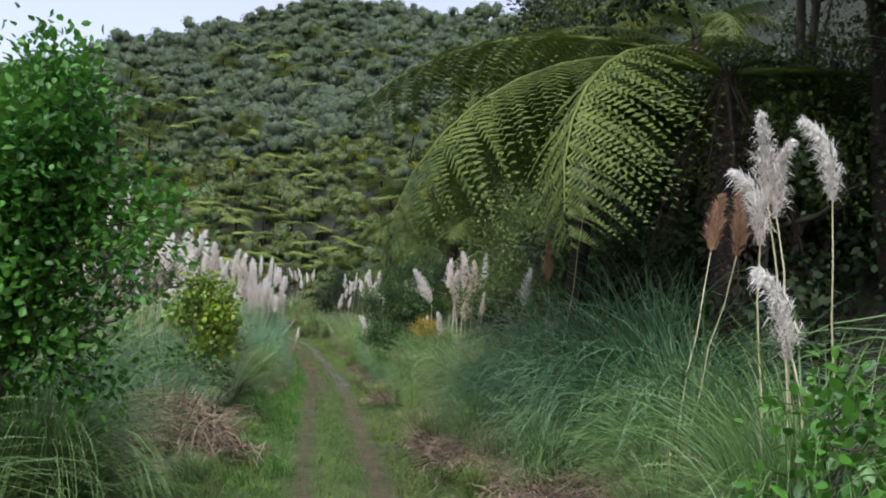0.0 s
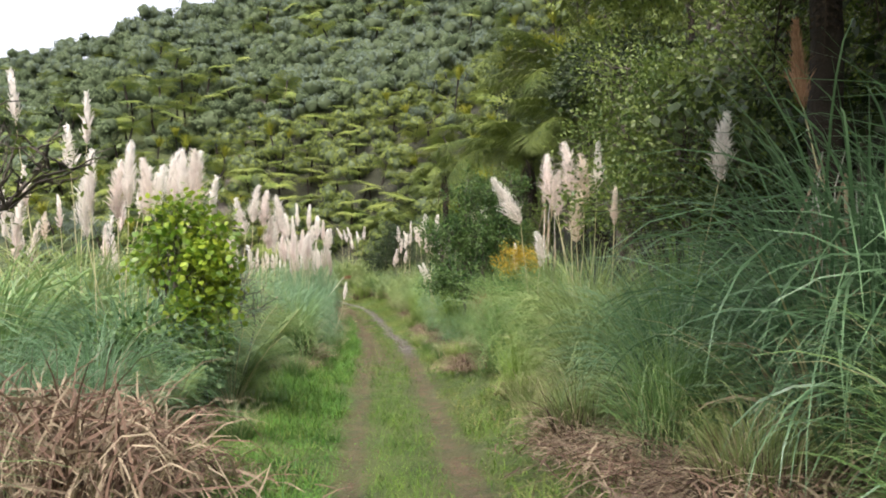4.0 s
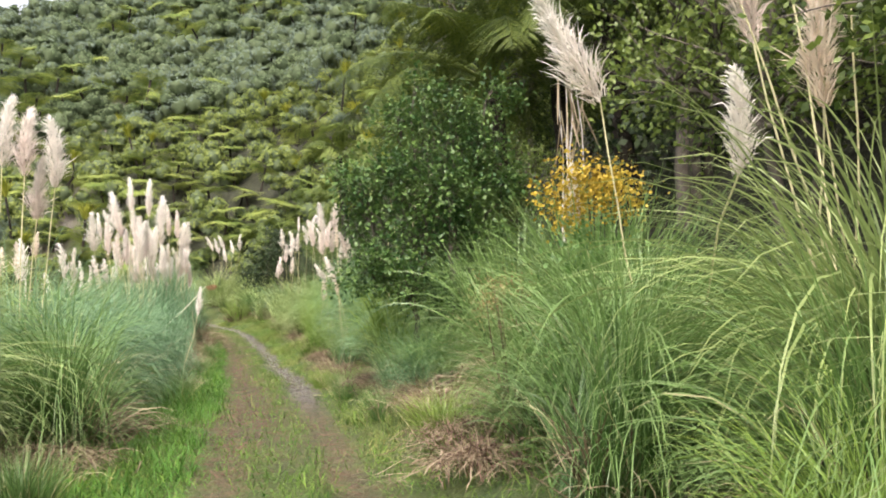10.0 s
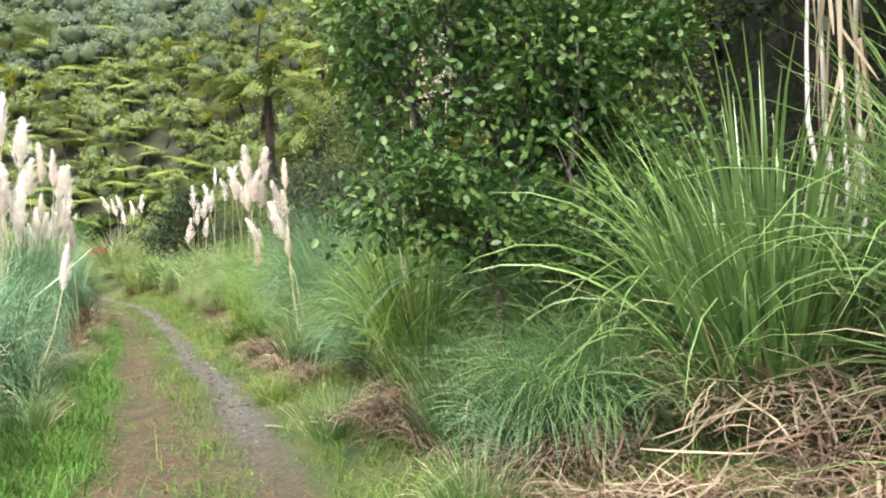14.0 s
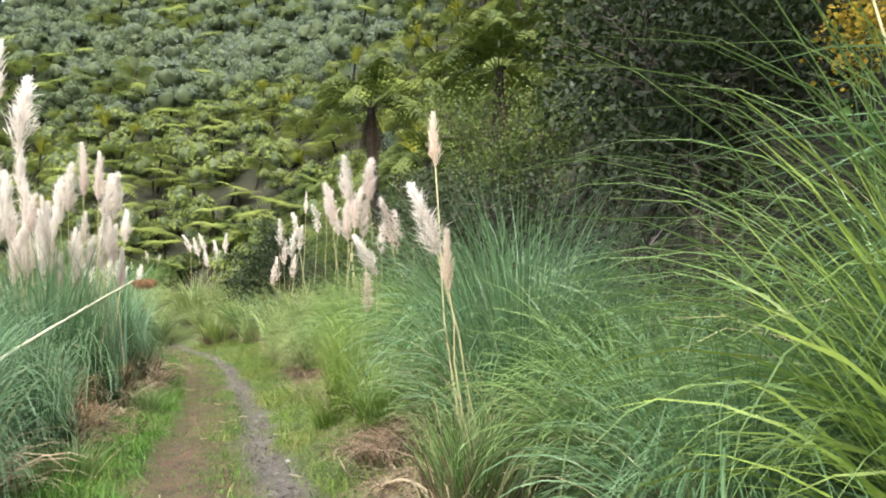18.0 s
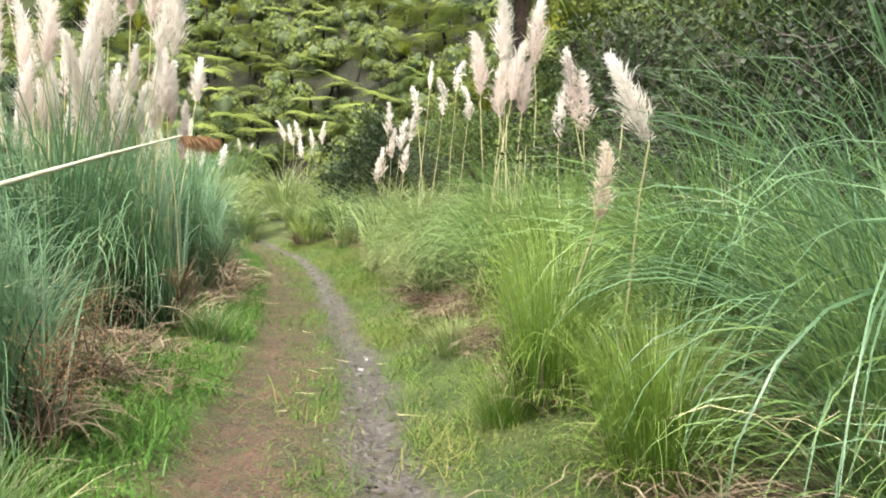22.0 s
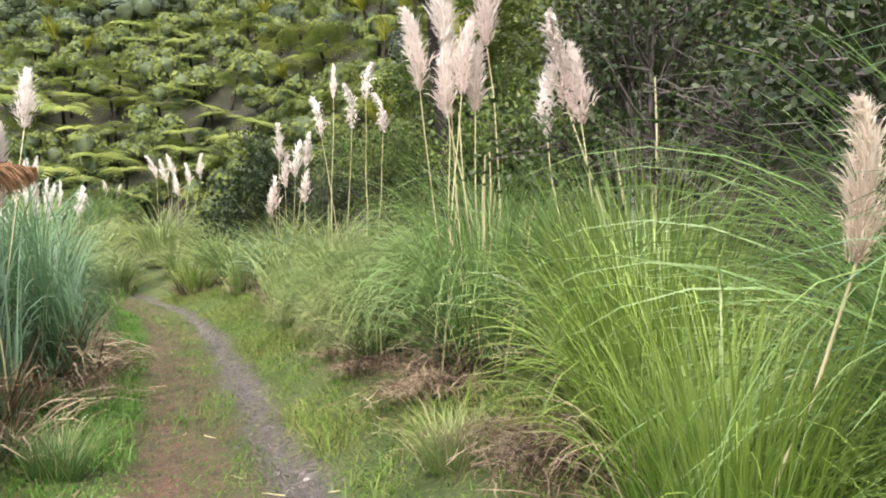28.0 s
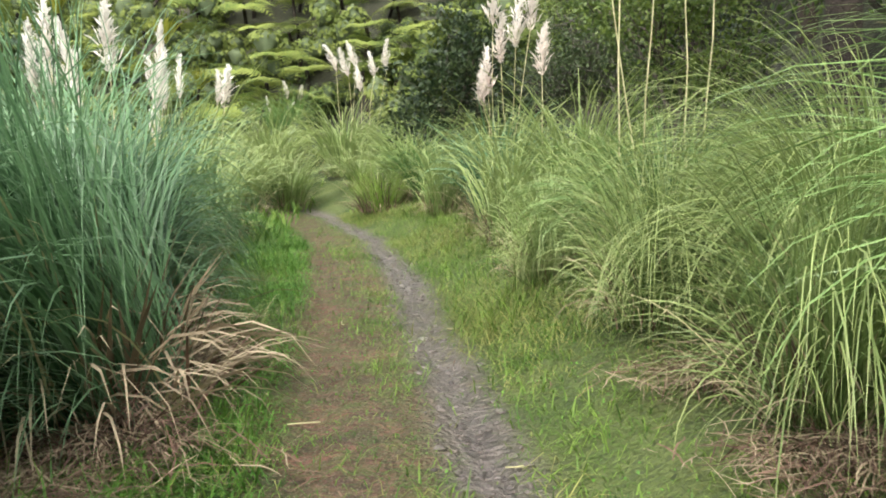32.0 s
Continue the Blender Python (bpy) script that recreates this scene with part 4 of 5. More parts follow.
pampas(-2.0, 63.6, "pale", "arching", 1.2, plumes=[(-2.44, 64, 5.85, "white", "full", 1.2, (-0.25, 0)), (-2.07, 64, 5.65, "white", "full", 1.2, (-0.25, 0)), (-1.74, 64, 5.9, "white", "full", 1.2, (-0.25, 0)), (-0.68, 64, 5.9, "white", "full", 1.25, (-0.15, 0)), (-1.1, 64.2, 5.6, "white", "full", 1.1, (-0.15, 0)), (-1.6, 63.8, 5.1, "white", "full", 1.1, (-0.25, 0))])
pampas(-4.6, 66, "pale", "arching", 1.2)
pampas(-5.4, 75, "green", "arching", 1.2, plumes=[(-6.42, 76, 5.5, "white", "spike", 1.1), (-5.53, 76, 6.2, "white", "full", 1.1), (-4.87, 76, 6.0, "white", "full", 1.1), (-4.35, 76, 5.5, "white", "full", 1.0), (-5.2, 76, 5.2, "white", "full", 1.1), (-7.3, 77, 5.4, "white", "full", 1.1)])
for j, (bx, by) in enumerate(((-4.4, 11.5), (-5.4, 13.5), (-5.2, 17.5), (-6.3, 21), (-4.6, 23), (-6.6, 25.5), (-4.4, 27), (-6.0, 30), (-4.2, 31.5), (-6.2, 34.5), (-4.6, 36), (-6.4, 40), (-5.2, 44), (-7, 48), (-6.2, 52), (-8, 57), (-7, 62), (-9.5, 67))):
    n = 3 if j % 3 else 5
    pampas(bx, by, ("pale", "blue", "green")[j % 3], "distant", 1.15, plumes=some(PR, n, bx - 1.1, bx + 0.9, by - 0.8, by + 0.8, 2.5, 3.5, ("white", "pink", "tan"), ("full", "spike"), 0.8, 1.15), note="in the rough ground behind the track")


# ---- shrubs and trees ----
def leafy(name, x, y, lobes, leaf, size, count, label, category="tree", stems=((0, 0),), girth=0.06, twigs=26, bark=None, group="", droop=0.3, slim=0.34, seed=1, near=True):
    """A shrub or tree: stems, limbs to each lobe of the crown, twigs and single leaves. lobes: (dx, dy, z, radius, height of the lobe)."""
    rng = np.random.default_rng(seed)
    z = float(land(x, y)) - 0.05
    bark = bark or WOOD_BARK
    t = thing(name, x, y, z, label, category, group)
    tops = []
    for sx, sy in stems:
        low = min(l[2] for l in lobes)
        top = (sx * 2.2 + rng.normal(0, 0.08), sy * 2.2 + rng.normal(0, 0.08), max(0.4, low * 0.75))
        line = wander(rng, (sx, sy, 0), top, 7, 0.03)
        part("trunk", np_mesh("trunk", *tube(line, np.linspace(girth, girth * 0.65, 7), 7), bark), t, "rough grey-brown trunk")
        tops.append(np.array(top))
    places, outs = [], []
    total = sum(l[3] ** 2 for l in lobes)
    for lx, ly, lz, r, h in lobes:
        foot = min(tops, key=lambda a: np.hypot(a[0] - lx, a[1] - ly))
        line = wander(rng, foot, (lx, ly, lz), 7, 0.06)
        part("limb", np_mesh("limb", *tube(line, np.linspace(girth * 0.55, girth * 0.2, 7), 5), bark), t)
        bits = []
        ends = []
        for _ in range(max(4, int(twigs * r * r / total * len(lobes) / 2))):
            d = unit(rng.normal(0, 1, 3))
            d[2] = d[2] * 0.8 + 0.15
            e = np.array([lx, ly, lz]) + d * np.array([r, r, h]) * rng.uniform(0.65, 1.05)
            tw = wander(rng, line[rng.integers(3, 7)], e, 5, 0.05)
            bits.append(tube(tw, np.linspace(girth * 0.16 + 0.003, 0.003, 5), 3))
            ends.append(tw)
        part("twig_spray", np_mesh("twig_spray", *join(bits), bark), t, kind="stuff")
        n = int(count * r * r / total)
        pick = rng.integers(0, len(ends), n)
        along = 0.35 + 0.65 * rng.uniform(0, 1, n) ** 0.6
        tw = np.stack(ends)
        f = along * 4
        i0 = np.minimum(f.astype(int), 3)
        c = tw[pick, i0] + (tw[pick, i0 + 1] - tw[pick, i0]) * (f - i0)[:, None]
        c = c + rng.normal(0, 1, (n, 3)) * (0.13 * r + size * 0.8)
        places.append(c)
        outs.append(unit(c - np.array([lx, ly, lz - 0.2 * h])))
    at, out = np.concatenate(places), np.concatenate(outs)
    shape = leaves(rng, at, size, droop, out, slim) if near else leaf_cards(rng, at, size * 1.15, out)
    part("crown", np_mesh("crown", *shape, leaf), t, kind="stuff")
    return t


leafy("laurel_tree", -2.25, 6.1, [(0.0, 0.0, 2.7, 0.9, 0.9), (-0.35, 0.1, 3.0, 0.75, 0.6), (-0.6, 0.3, 2.5, 0.9, 0.9), (0.45, -0.2, 2.2, 0.85, 0.75), (0.3, 0.1, 1.5, 0.8, 0.6), (-0.6, -0.2, 1.6, 0.9, 0.7), (-1.2, 0.2, 2.0, 0.9, 0.9), (0.5, 0.1, 2.75, 0.72, 0.65), (0.2, 0.1, 3.3, 0.6, 0.45)], LAUREL, 0.07, 34000, "dense glossy green broadleaf tree at the edge of the track", stems=((0, 0), (-0.15, 0.1)), seed=3)
leafy("pepper_shrub", -2.05, 16.2, [(-0.3, 0, 2.55, 0.30, 0.26), (0.1, 0, 2.35, 0.30, 0.24), (-0.4, 0.1, 2.05, 0.32, 0.26), (0.05, -0.1, 1.9, 0.34, 0.26), (0.35, 0.0, 1.95, 0.22, 0.2), (0.25, 0.0, 1.4, 0.28, 0.22), (-0.1, -0.1, 1.35, 0.26, 0.2), (0.15, 0.0, 0.95, 0.24, 0.2), (-0.25, 0.1, 1.0, 0.2, 0.18)], LIME_LEAF, 0.085, 4000, "upright shrub with broad yellow-green leaves on bare jointed stems", "shrub", stems=((0, 0), (0.1, 0.05), (-0.08, 0.08), (0.05, -0.08)), girth=0.035, slim=0.5, seed=5)
leafy("broadleaf_shrub", -2.15, 15.7, [(-0.3, 0, 1.0, 0.5, 0.45), (0.25, 0.1, 0.65, 0.45, 0.35), (-0.1, -0.3, 0.5, 0.45, 0.35), (-0.7, -0.2, 0.8, 0.45, 0.4)], PITTO, 0.085, 3200, "low dark green shrub at the foot of taller stems", "shrub", girth=0.025, seed=6)
leafy("bare_shrub", -1.9, 18.2, [(0, 0, 1.7, 0.6, 0.7), (0.3, 0.2, 1.2, 0.5, 0.5)], DRY_BLADE, 0.04, 250, "leafless grey twiggy shrub beside the track", "shrub", stems=((0, 0), (0.1, 0.1)), girth=0.03, twigs=70, bark=GREY_TWIG, seed=7)
leafy("bare_shrub", -2.9, 11.4, [(0.35, 0.0, 2.65, 0.45, 0.35), (0.9, 0.0, 2.45, 0.4, 0.3), (0.1, 0.1, 2.9, 0.35, 0.3), (0.5, 0, 2.1, 0.3, 0.3)], BUSH_LEAF, 0.05, 420, "nearly bare brown branches with a few leaves", "shrub", girth=0.06, twigs=44, seed=8)
leafy("pittosporum_shrub", 2.2, 23.7, [(-0.6, 0, 2.1, 0.34, 0.3), (-0.35, 0, 2.6, 0.42, 0.36), (0.15, 0, 2.95, 0.46, 0.4), (0.6, 0.1, 2.45, 0.5, 0.45), (0.05, -0.1, 1.95, 0.48, 0.4), (0.85, 0.2, 3.1, 0.42, 0.36), (-0.15, 0.2, 3.35, 0.34, 0.3), (0.65, 0.0, 1.8, 0.42, 0.34), (0.2, -0.2, 2.4, 0.5, 0.4), (1.1, 0.1, 2.6, 0.4, 0.3), (0.5, 0.2, 3.5, 0.34, 0.28), (-0.75, -0.1, 1.5, 0.42, 0.4), (-0.2, -0.3, 1.3, 0.45, 0.4), (0.5, -0.3, 1.3, 0.45, 0.4), (1.0, 0.0, 1.7, 0.5, 0.45), (-0.7, 0.1, 2.6, 0.36, 0.34), (0.1, 0.1, 3.75, 0.32, 0.28), (1.0, 0.2, 3.6, 0.4, 0.34)], PITTO, 0.058, 22000, "rounded dark green small-leaved shrub above the grass", "shrub", stems=((0, 0), (0.1, -0.05)), girth=0.045, seed=9)
leafy("broadleaf_shrub", 3.6, 25.0, [(0, 0, 2.2, 0.7, 0.6), (-0.5, -0.4, 1.9, 0.6, 0.5), (0.5, -0.3, 2.4, 0.6, 0.6), (0.3, 0.2, 1.5, 0.6, 0.5)], BUSH_LEAF, 0.048, 9000, "shrub with large glossy dark leaves overhanging the grass", "shrub", seed=10)
leafy("bare_shrub", 3.5, 29.7, [(0, 0, 1.9, 0.6, 0.6), (-0.3, -0.2, 1.3, 0.5, 0.5), (0.4, 0.1, 2.4, 0.6, 0.5)], SHADED_DARK_LEAF, 0.05, 700, "tangle of grey dead twigs in a dark hollow", "shrub", stems=((0, 0), (0.1, 0.1)), girth=0.03, twigs=60, bark=GREY_TWIG, seed=12)
leafy("bare_shrub", 3.3, 36.6, [(0, 0, 1.9, 0.6, 0.5), (-0.3, 0.5, 1.5, 0.5, 0.5), (0.2, -0.6, 2.1, 0.6, 0.5), (0.1, 1.2, 1.8, 0.6, 0.5)], SHADED_DARK_LEAF, 0.05, 900, "tangle of grey dead twigs behind the tall grass", "shrub", stems=((0, 0), (0.1, 0.2)), girth=0.03, twigs=80, bark=GREY_TWIG, seed=13)
leafy("dark_bush", 0.9, 58.5, [(0, 0, 2.3, 1.2, 1.0), (0.8, 0.2, 3.0, 1.2, 1.1), (-0.6, 0, 1.2, 1.0, 0.9), (1.6, 0.5, 2.3, 1.3, 1.3), (0.2, 0.3, 3.6, 0.9, 0.8)], SHADED_DARK_LEAF, 0.12, 6500, "dark evergreen bush at the bend of the track", "shrub", seed=11, near=False)
RIGHT_TREES = ((5.2, 1.5, 5.0, "dark"), (5.6, 6.0, 5.6, "dark"), (5.4, 9.2, 4.4, "bush"), (5.4, 14.6, 5.0, "bush"), (4.7, 17.2, 4.4, "bush"), (5.0, 20.6, 4.6, "bush"), (4.9, 17.9, 3.2, "bush"), (5.9, 23.6, 5.2, "bush"), (4.4, 30.2, 3.8, "dark"), (5.3, 32.4, 4.6, "bush"), (3.9, 35.4, 3.3, "dark"), (3.8, 38.4, 3.5, "dark"), (5.2, 39.6, 4.2, "bush"), (4.3, 42.0, 3.4, "bush"), (4.6, 46.2, 3.8, "bush"), (3.7, 49.4, 3.2, "bush"), (3.5, 53.6, 3.2, "dark"), (4.2, 57.5, 3.6, "bush"))
for j, (tx, ty, h, kind) in enumerate(RIGHT_TREES):
    r = np.random.default_rng(60 + j)
    lobes = [(r.uniform(-0.9, 0.9), r.uniform(-0.9, 0.9), h * r.uniform(0.4, 0.92), h * r.uniform(0.19, 0.27), h * r.uniform(0.14, 0.2)) for _ in range(8)]
    leafy("bush_tree", tx, ty, lobes, SHADED_DARK_LEAF if kind == "dark" else BUSH_LEAF, 0.055 if kind == "dark" else 0.062, (14000 if kind == "bush" or ty < 34 else 7500) if tx < 5 else 9500, "dark small-leaved tree with tangled grey branches" if kind == "dark" else "mid-green broadleaf tree at the foot of the hill", "tree", stems=((0, 0), (0.25, 0.1)), girth=0.07, twigs=45, bark=GREY_TWIG if kind == "dark" else WOOD_BARK, group="trees at the foot of the hill", seed=70 + j, near=False)


# Trees added to roof the bank and block sky light from its hollows.
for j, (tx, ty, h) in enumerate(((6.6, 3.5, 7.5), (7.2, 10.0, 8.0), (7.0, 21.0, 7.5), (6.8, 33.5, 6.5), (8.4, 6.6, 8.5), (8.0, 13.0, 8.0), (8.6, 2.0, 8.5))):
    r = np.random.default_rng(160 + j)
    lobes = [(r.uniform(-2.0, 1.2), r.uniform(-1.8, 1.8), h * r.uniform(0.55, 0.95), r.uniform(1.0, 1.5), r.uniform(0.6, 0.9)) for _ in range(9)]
    leafy("shade_tree", tx, ty, lobes, SHADED_DARK_LEAF, 0.11, 9000, "tall dark broadleaf tree added to keep sky light off the bank", "tree", stems=((0, 0), (0.2, 0.15)), girth=0.12, twigs=60, bark=WOOD_BARK, group="trees at the foot of the hill", seed=170 + j, near=False)


# Added crowns, mostly above the view, that block sky light over bank and fern.
leafy("shade_canopy", 6.1, 7.4, [(-2.7, 0.6, 4.2, 1.2, 0.6), (-2.6, -1.2, 4.1, 1.1, 0.6), (-2.6, 2.6, 4.3, 1.2, 0.6), (-1.6, 0.3, 4.4, 1.3, 0.8), (-1.2, -1.6, 4.3, 1.3, 0.8), (-0.6, 0.3, 5.0, 1.3, 0.8), (0.6, 1.6, 5.2, 1.5, 0.9), (0.9, -1.2, 5.2, 1.5, 0.9), (-0.6, -1.4, 4.8, 1.2, 0.8), (2.0, 0.4, 4.6, 1.5, 1.0), (-0.7, 2.4, 5.2, 1.2, 0.8), (2.0, 2.4, 4.4, 1.4, 1.0), (1.9, -2.0, 4.4, 1.4, 1.0), (-1.4, 0.2, 6.2, 1.5, 0.8), (-1.6, -1.8, 6.0, 1.5, 0.8), (-1.6, 2.4, 6.3, 1.4, 0.8), (0.2, 0.4, 6.6, 1.6, 0.8), (-0.2, -3.2, 5.8, 1.5, 0.8), (-3.2, 0.0, 6.5, 1.4, 0.7), (-3.4, -1.7, 6.4, 1.4, 0.7), (-3.0, 1.7, 6.7, 1.4, 0.7)], SHADED_DARK_LEAF, 0.10, 36000, "dense dark tree added overhead, mostly out of view, to shade the bank", stems=((0, 0), (0.3, 0.2)), girth=0.12, seed=15, near=False)
# A second added crown that keeps the hollow below it dark.
leafy("shade_canopy", 5.6, 23.4, [(-0.6, 0.3, 4.0, 1.2, 0.7), (0.6, 1.6, 4.2, 1.4, 0.8), (0.9, -1.2, 4.2, 1.4, 0.8), (1.8, 0.4, 3.6, 1.5, 0.9), (-0.5, -1.4, 3.9, 1.1, 0.7)], SHADED_DARK_LEAF, 0.085, 14000, "dense dark tree added to darken a hollow in the bank", stems=((0, 0), (0.3, 0.2)), girth=0.1, seed=17, near=False)
leafy("broadleaf_shrub", 2.5, 3.5, [(0, 0, 1.15, 0.35, 0.35), (-0.2, -0.1, 0.7, 0.35, 0.3), (0.2, 0.1, 0.5, 0.4, 0.3)], LAUREL, 0.085, 900, "low green shrub under the pampas plumes", "shrub", girth=0.025, seed=16)


# ---- tree ferns ----
FRONDS = {}


def frond_mesh(k, dead=False, far=False):
    """A frond 1 m long that grows along x and arches down; pinnae with cut edges."""
    key = (k, dead, far)
    if key not in FRONDS:
        rng = np.random.default_rng(40 + k)
        n = 20 if dead else 18 if far else 44
        s = np.linspace(0, 1, 40)
        ang = 0.12 - 0.5 * s if dead else 0.55 - (1.25 + 0.35 * k) * s ** 1.3
        cx = np.concatenate([[0], np.cumsum(np.cos(ang[:-1]))]) / 39
        cz = np.concatenate([[0], np.cumsum(np.sin(ang[:-1]))]) / 39
        spine = np.stack([cx, 0 * cx, cz], -1)
        bits = [tube(spine[::4], np.linspace(0.009, 0.002, 10), 5)]
        for side in (-1, 1):
            t = np.linspace(0.2, 0.99, n) + rng.normal(0, 0.004, n)
            base = np.stack([np.interp(t, s, cx), 0 * t, np.interp(t, s, cz)], -1)
            a = np.interp(t, s, ang)
            fwd = np.stack([np.cos(a), 0 * a, np.sin(a)], -1)
            up = np.stack([-np.sin(a), 0 * a, np.cos(a)], -1)
            ln = (0.10 if dead else 0.25) * np.sin(np.pi * np.clip((t - 0.2) * 1.05 + 0.16, 0, 1)) ** 0.75 * rng.uniform(0.82, 1.1, n)
            d = unit(fwd * rng.uniform(0.25, 0.55, n)[:, None] + np.array([0, side, 0.0]) - up * rng.uniform(0.1, 0.5, n)[:, None])
            m = 5 if dead else 5 if far else 15
            f = np.linspace(0.05, 0.98, m)
            sag = np.array([0, 0, -1.0]) * (0.5 if not dead else 0.2)
            for edge in (-1, 1):
                p0 = base[:, None] + d[:, None] * (ln[:, None] * f)[..., None] + sag * (ln[:, None] * f ** 2)[..., None] * rng.uniform(0.5, 1.2, n)[:, None, None]
                w = ((0.05 if far else 0.022) * (1 - f ** 1.8) + 0.003)[None] * (ln / 0.25)[:, None] ** 0.5 * rng.uniform(0.8, 1.15, (n, m))
                tipdir = unit(fwd * edge + d * 0.7 - up * 0.2)
                p1 = p0 + tipdir[:, None] * w[..., None]
                half = (ln / m * (0.6 if far else 0.42))[:, None, None] * d[:, None]
                v = np.stack([p0 - half, p0 + half, p1 + half * 0.35, p1 - half * 0.35], 2).reshape(-1, 3)
                bits.append((v, np.arange(len(v)).reshape(-1, 4)))
        v, q = join(bits)
        FRONDS[key] = np_mesh("frond", v, q, FERN_DEAD if dead else FERN_LEAF)
    return FRONDS[key]


def tree_fern(x, y, height, reach, label, lean=(0, 0), n=14, dead=8, seed=1, tilt=0.0, bare=(0, 0)):
    rng = np.random.default_rng(seed)
    z = float(land(x, y)) - 0.05
    t = thing("tree_fern", x, y, z, label, "tree fern", "tree ferns")
    top = np.array([lean[0], lean[1], height])
    line = wander(rng, (0, 0, 0), top, 9, 0.03)
    part("trunk", np_mesh("trunk", *tube(line, np.linspace(0.17, 0.11, 9), 10), FERN_BARK), t, "black fibrous trunk")
    v, q = blades(rng, 90, 0.14, (0.2, 0.5), (0.2, 0.6), (0.3, 1.2), 0.006, 4, 0.6)
    v[:, 2] -= 0.05
    part("crown_fibre", np_mesh("crown_fibre", v + top, q, FERN_BARK), t, kind="stuff")
    for i in range(n + dead):
        is_dead = i >= n
        if not is_dead and bare[0] < 360 / n * i < bare[1]:
            continue
        f = part("frond", frond_mesh(i % 3, is_dead, y > 40), t, "brown dead hanging frond" if is_dead else "arching green frond")
        a = 360 / (dead if is_dead else n) * i + rng.uniform(-10, 10)
        if is_dead:
            m = pose(*top, rng.uniform(-15, 15), rng.uniform(58, 84), a) @ Matrix.Scale(reach * rng.uniform(0.4, 0.85), 4)
        else:
            m = pose(*top, rng.uniform(-12, 12), tilt + rng.uniform(-22, 12), a) @ Matrix.Scale(reach * rng.uniform(0.85, 1.1), 4)
        f.matrix_basis = m
    return t


tree_fern(4.75, 9.0, 4.25, 4.9, "tall tree fern with broad drooping fronds over the track", (-0.2, -0.1), 19, 7, 1, 14, (216, 350))
tree_fern(3.75, 11.9, 4.7, 2.8, "tree fern with a dark bent trunk and yellow-green fronds", (0.2, 0.2), 14, 6, 12, 8)
tree_fern(6.2, 8.0, 4.6, 3.0, "shaded tree fern with hanging dead fronds", (-0.3, 0), 13, 4, 2)
tree_fern(4.8, 27.4, 3.9, 3.0, "tree fern with yellow-green fronds above a dark hollow", (-0.5, -0.2), 15, 5, 3)
tree_fern(5.9, 27.9, 4.7, 3.4, "high tree fern with long arching fronds on the bank", (-0.3, -0.2), 15, 4, 9)
tree_fern(5.6, 24.6, 3.2, 2.6, "tree fern half hidden among bushes", (-0.3, 0.1), 13, 4, 4)
tree_fern(3.75, 44.9, 5.9, 2.3, "spreading tree fern with a black trunk behind the plumes", (-0.2, 0), 16, 8, 5)
tree_fern(6.4, 51.0, 3.4, 2.6, "tree fern half hidden on the slope", (0, 0), 13, 4, 10)
tree_fern(7.4, 46.0, 4.0, 3.0, "tree fern among bushes on the slope", (0, 0), 14, 4, 6)
tree_fern(6.4, 56.0, 3.2, 2.8, "tree fern on the lower slope", (0, 0), 14, 4, 7)
tree_fern(4.0, 62.5, 2.6, 2.6, "low tree fern near the bend of the track", (0, 0), 14, 3, 8)

for j, (fx, fy, fh, fr) in enumerate(((8.6, 40.5, 3.4, 2.7), (9.4, 34.5, 3.6, 2.8), (10.5, 45.5, 3.4, 2.8), (9.2, 51.5, 3.2, 2.6), (8.0, 58.0, 3.0, 2.6), (12.6, 50.0, 3.4, 2.8), (11.8, 40.0, 3.4, 2.8), (11.4, 56.5, 3.2, 2.7), (8.8, 63.5, 2.8, 2.6), (14.5, 45.0, 3.4, 2.8), (5.8, 66.5, 2.6, 2.5), (2.2, 67.5, 2.4, 2.4), (12.4, 63.0, 3.0, 2.6), (9.0, 27.5, 3.8, 2.9), (9.6, 20.5, 3.8, 2.9), (15.5, 54.5, 3.2, 2.7), (1.0, 73.0, 2.4, 2.4), (5.0, 74.0, 2.6, 2.5))):
    tree_fern(fx, fy, fh, fr, "yellow-green tree fern on the lower slope of the hill", (0, 0), 11, 2, 20 + j)


# ---- dead leaves, stems and small plants ----
HEAPS = {}


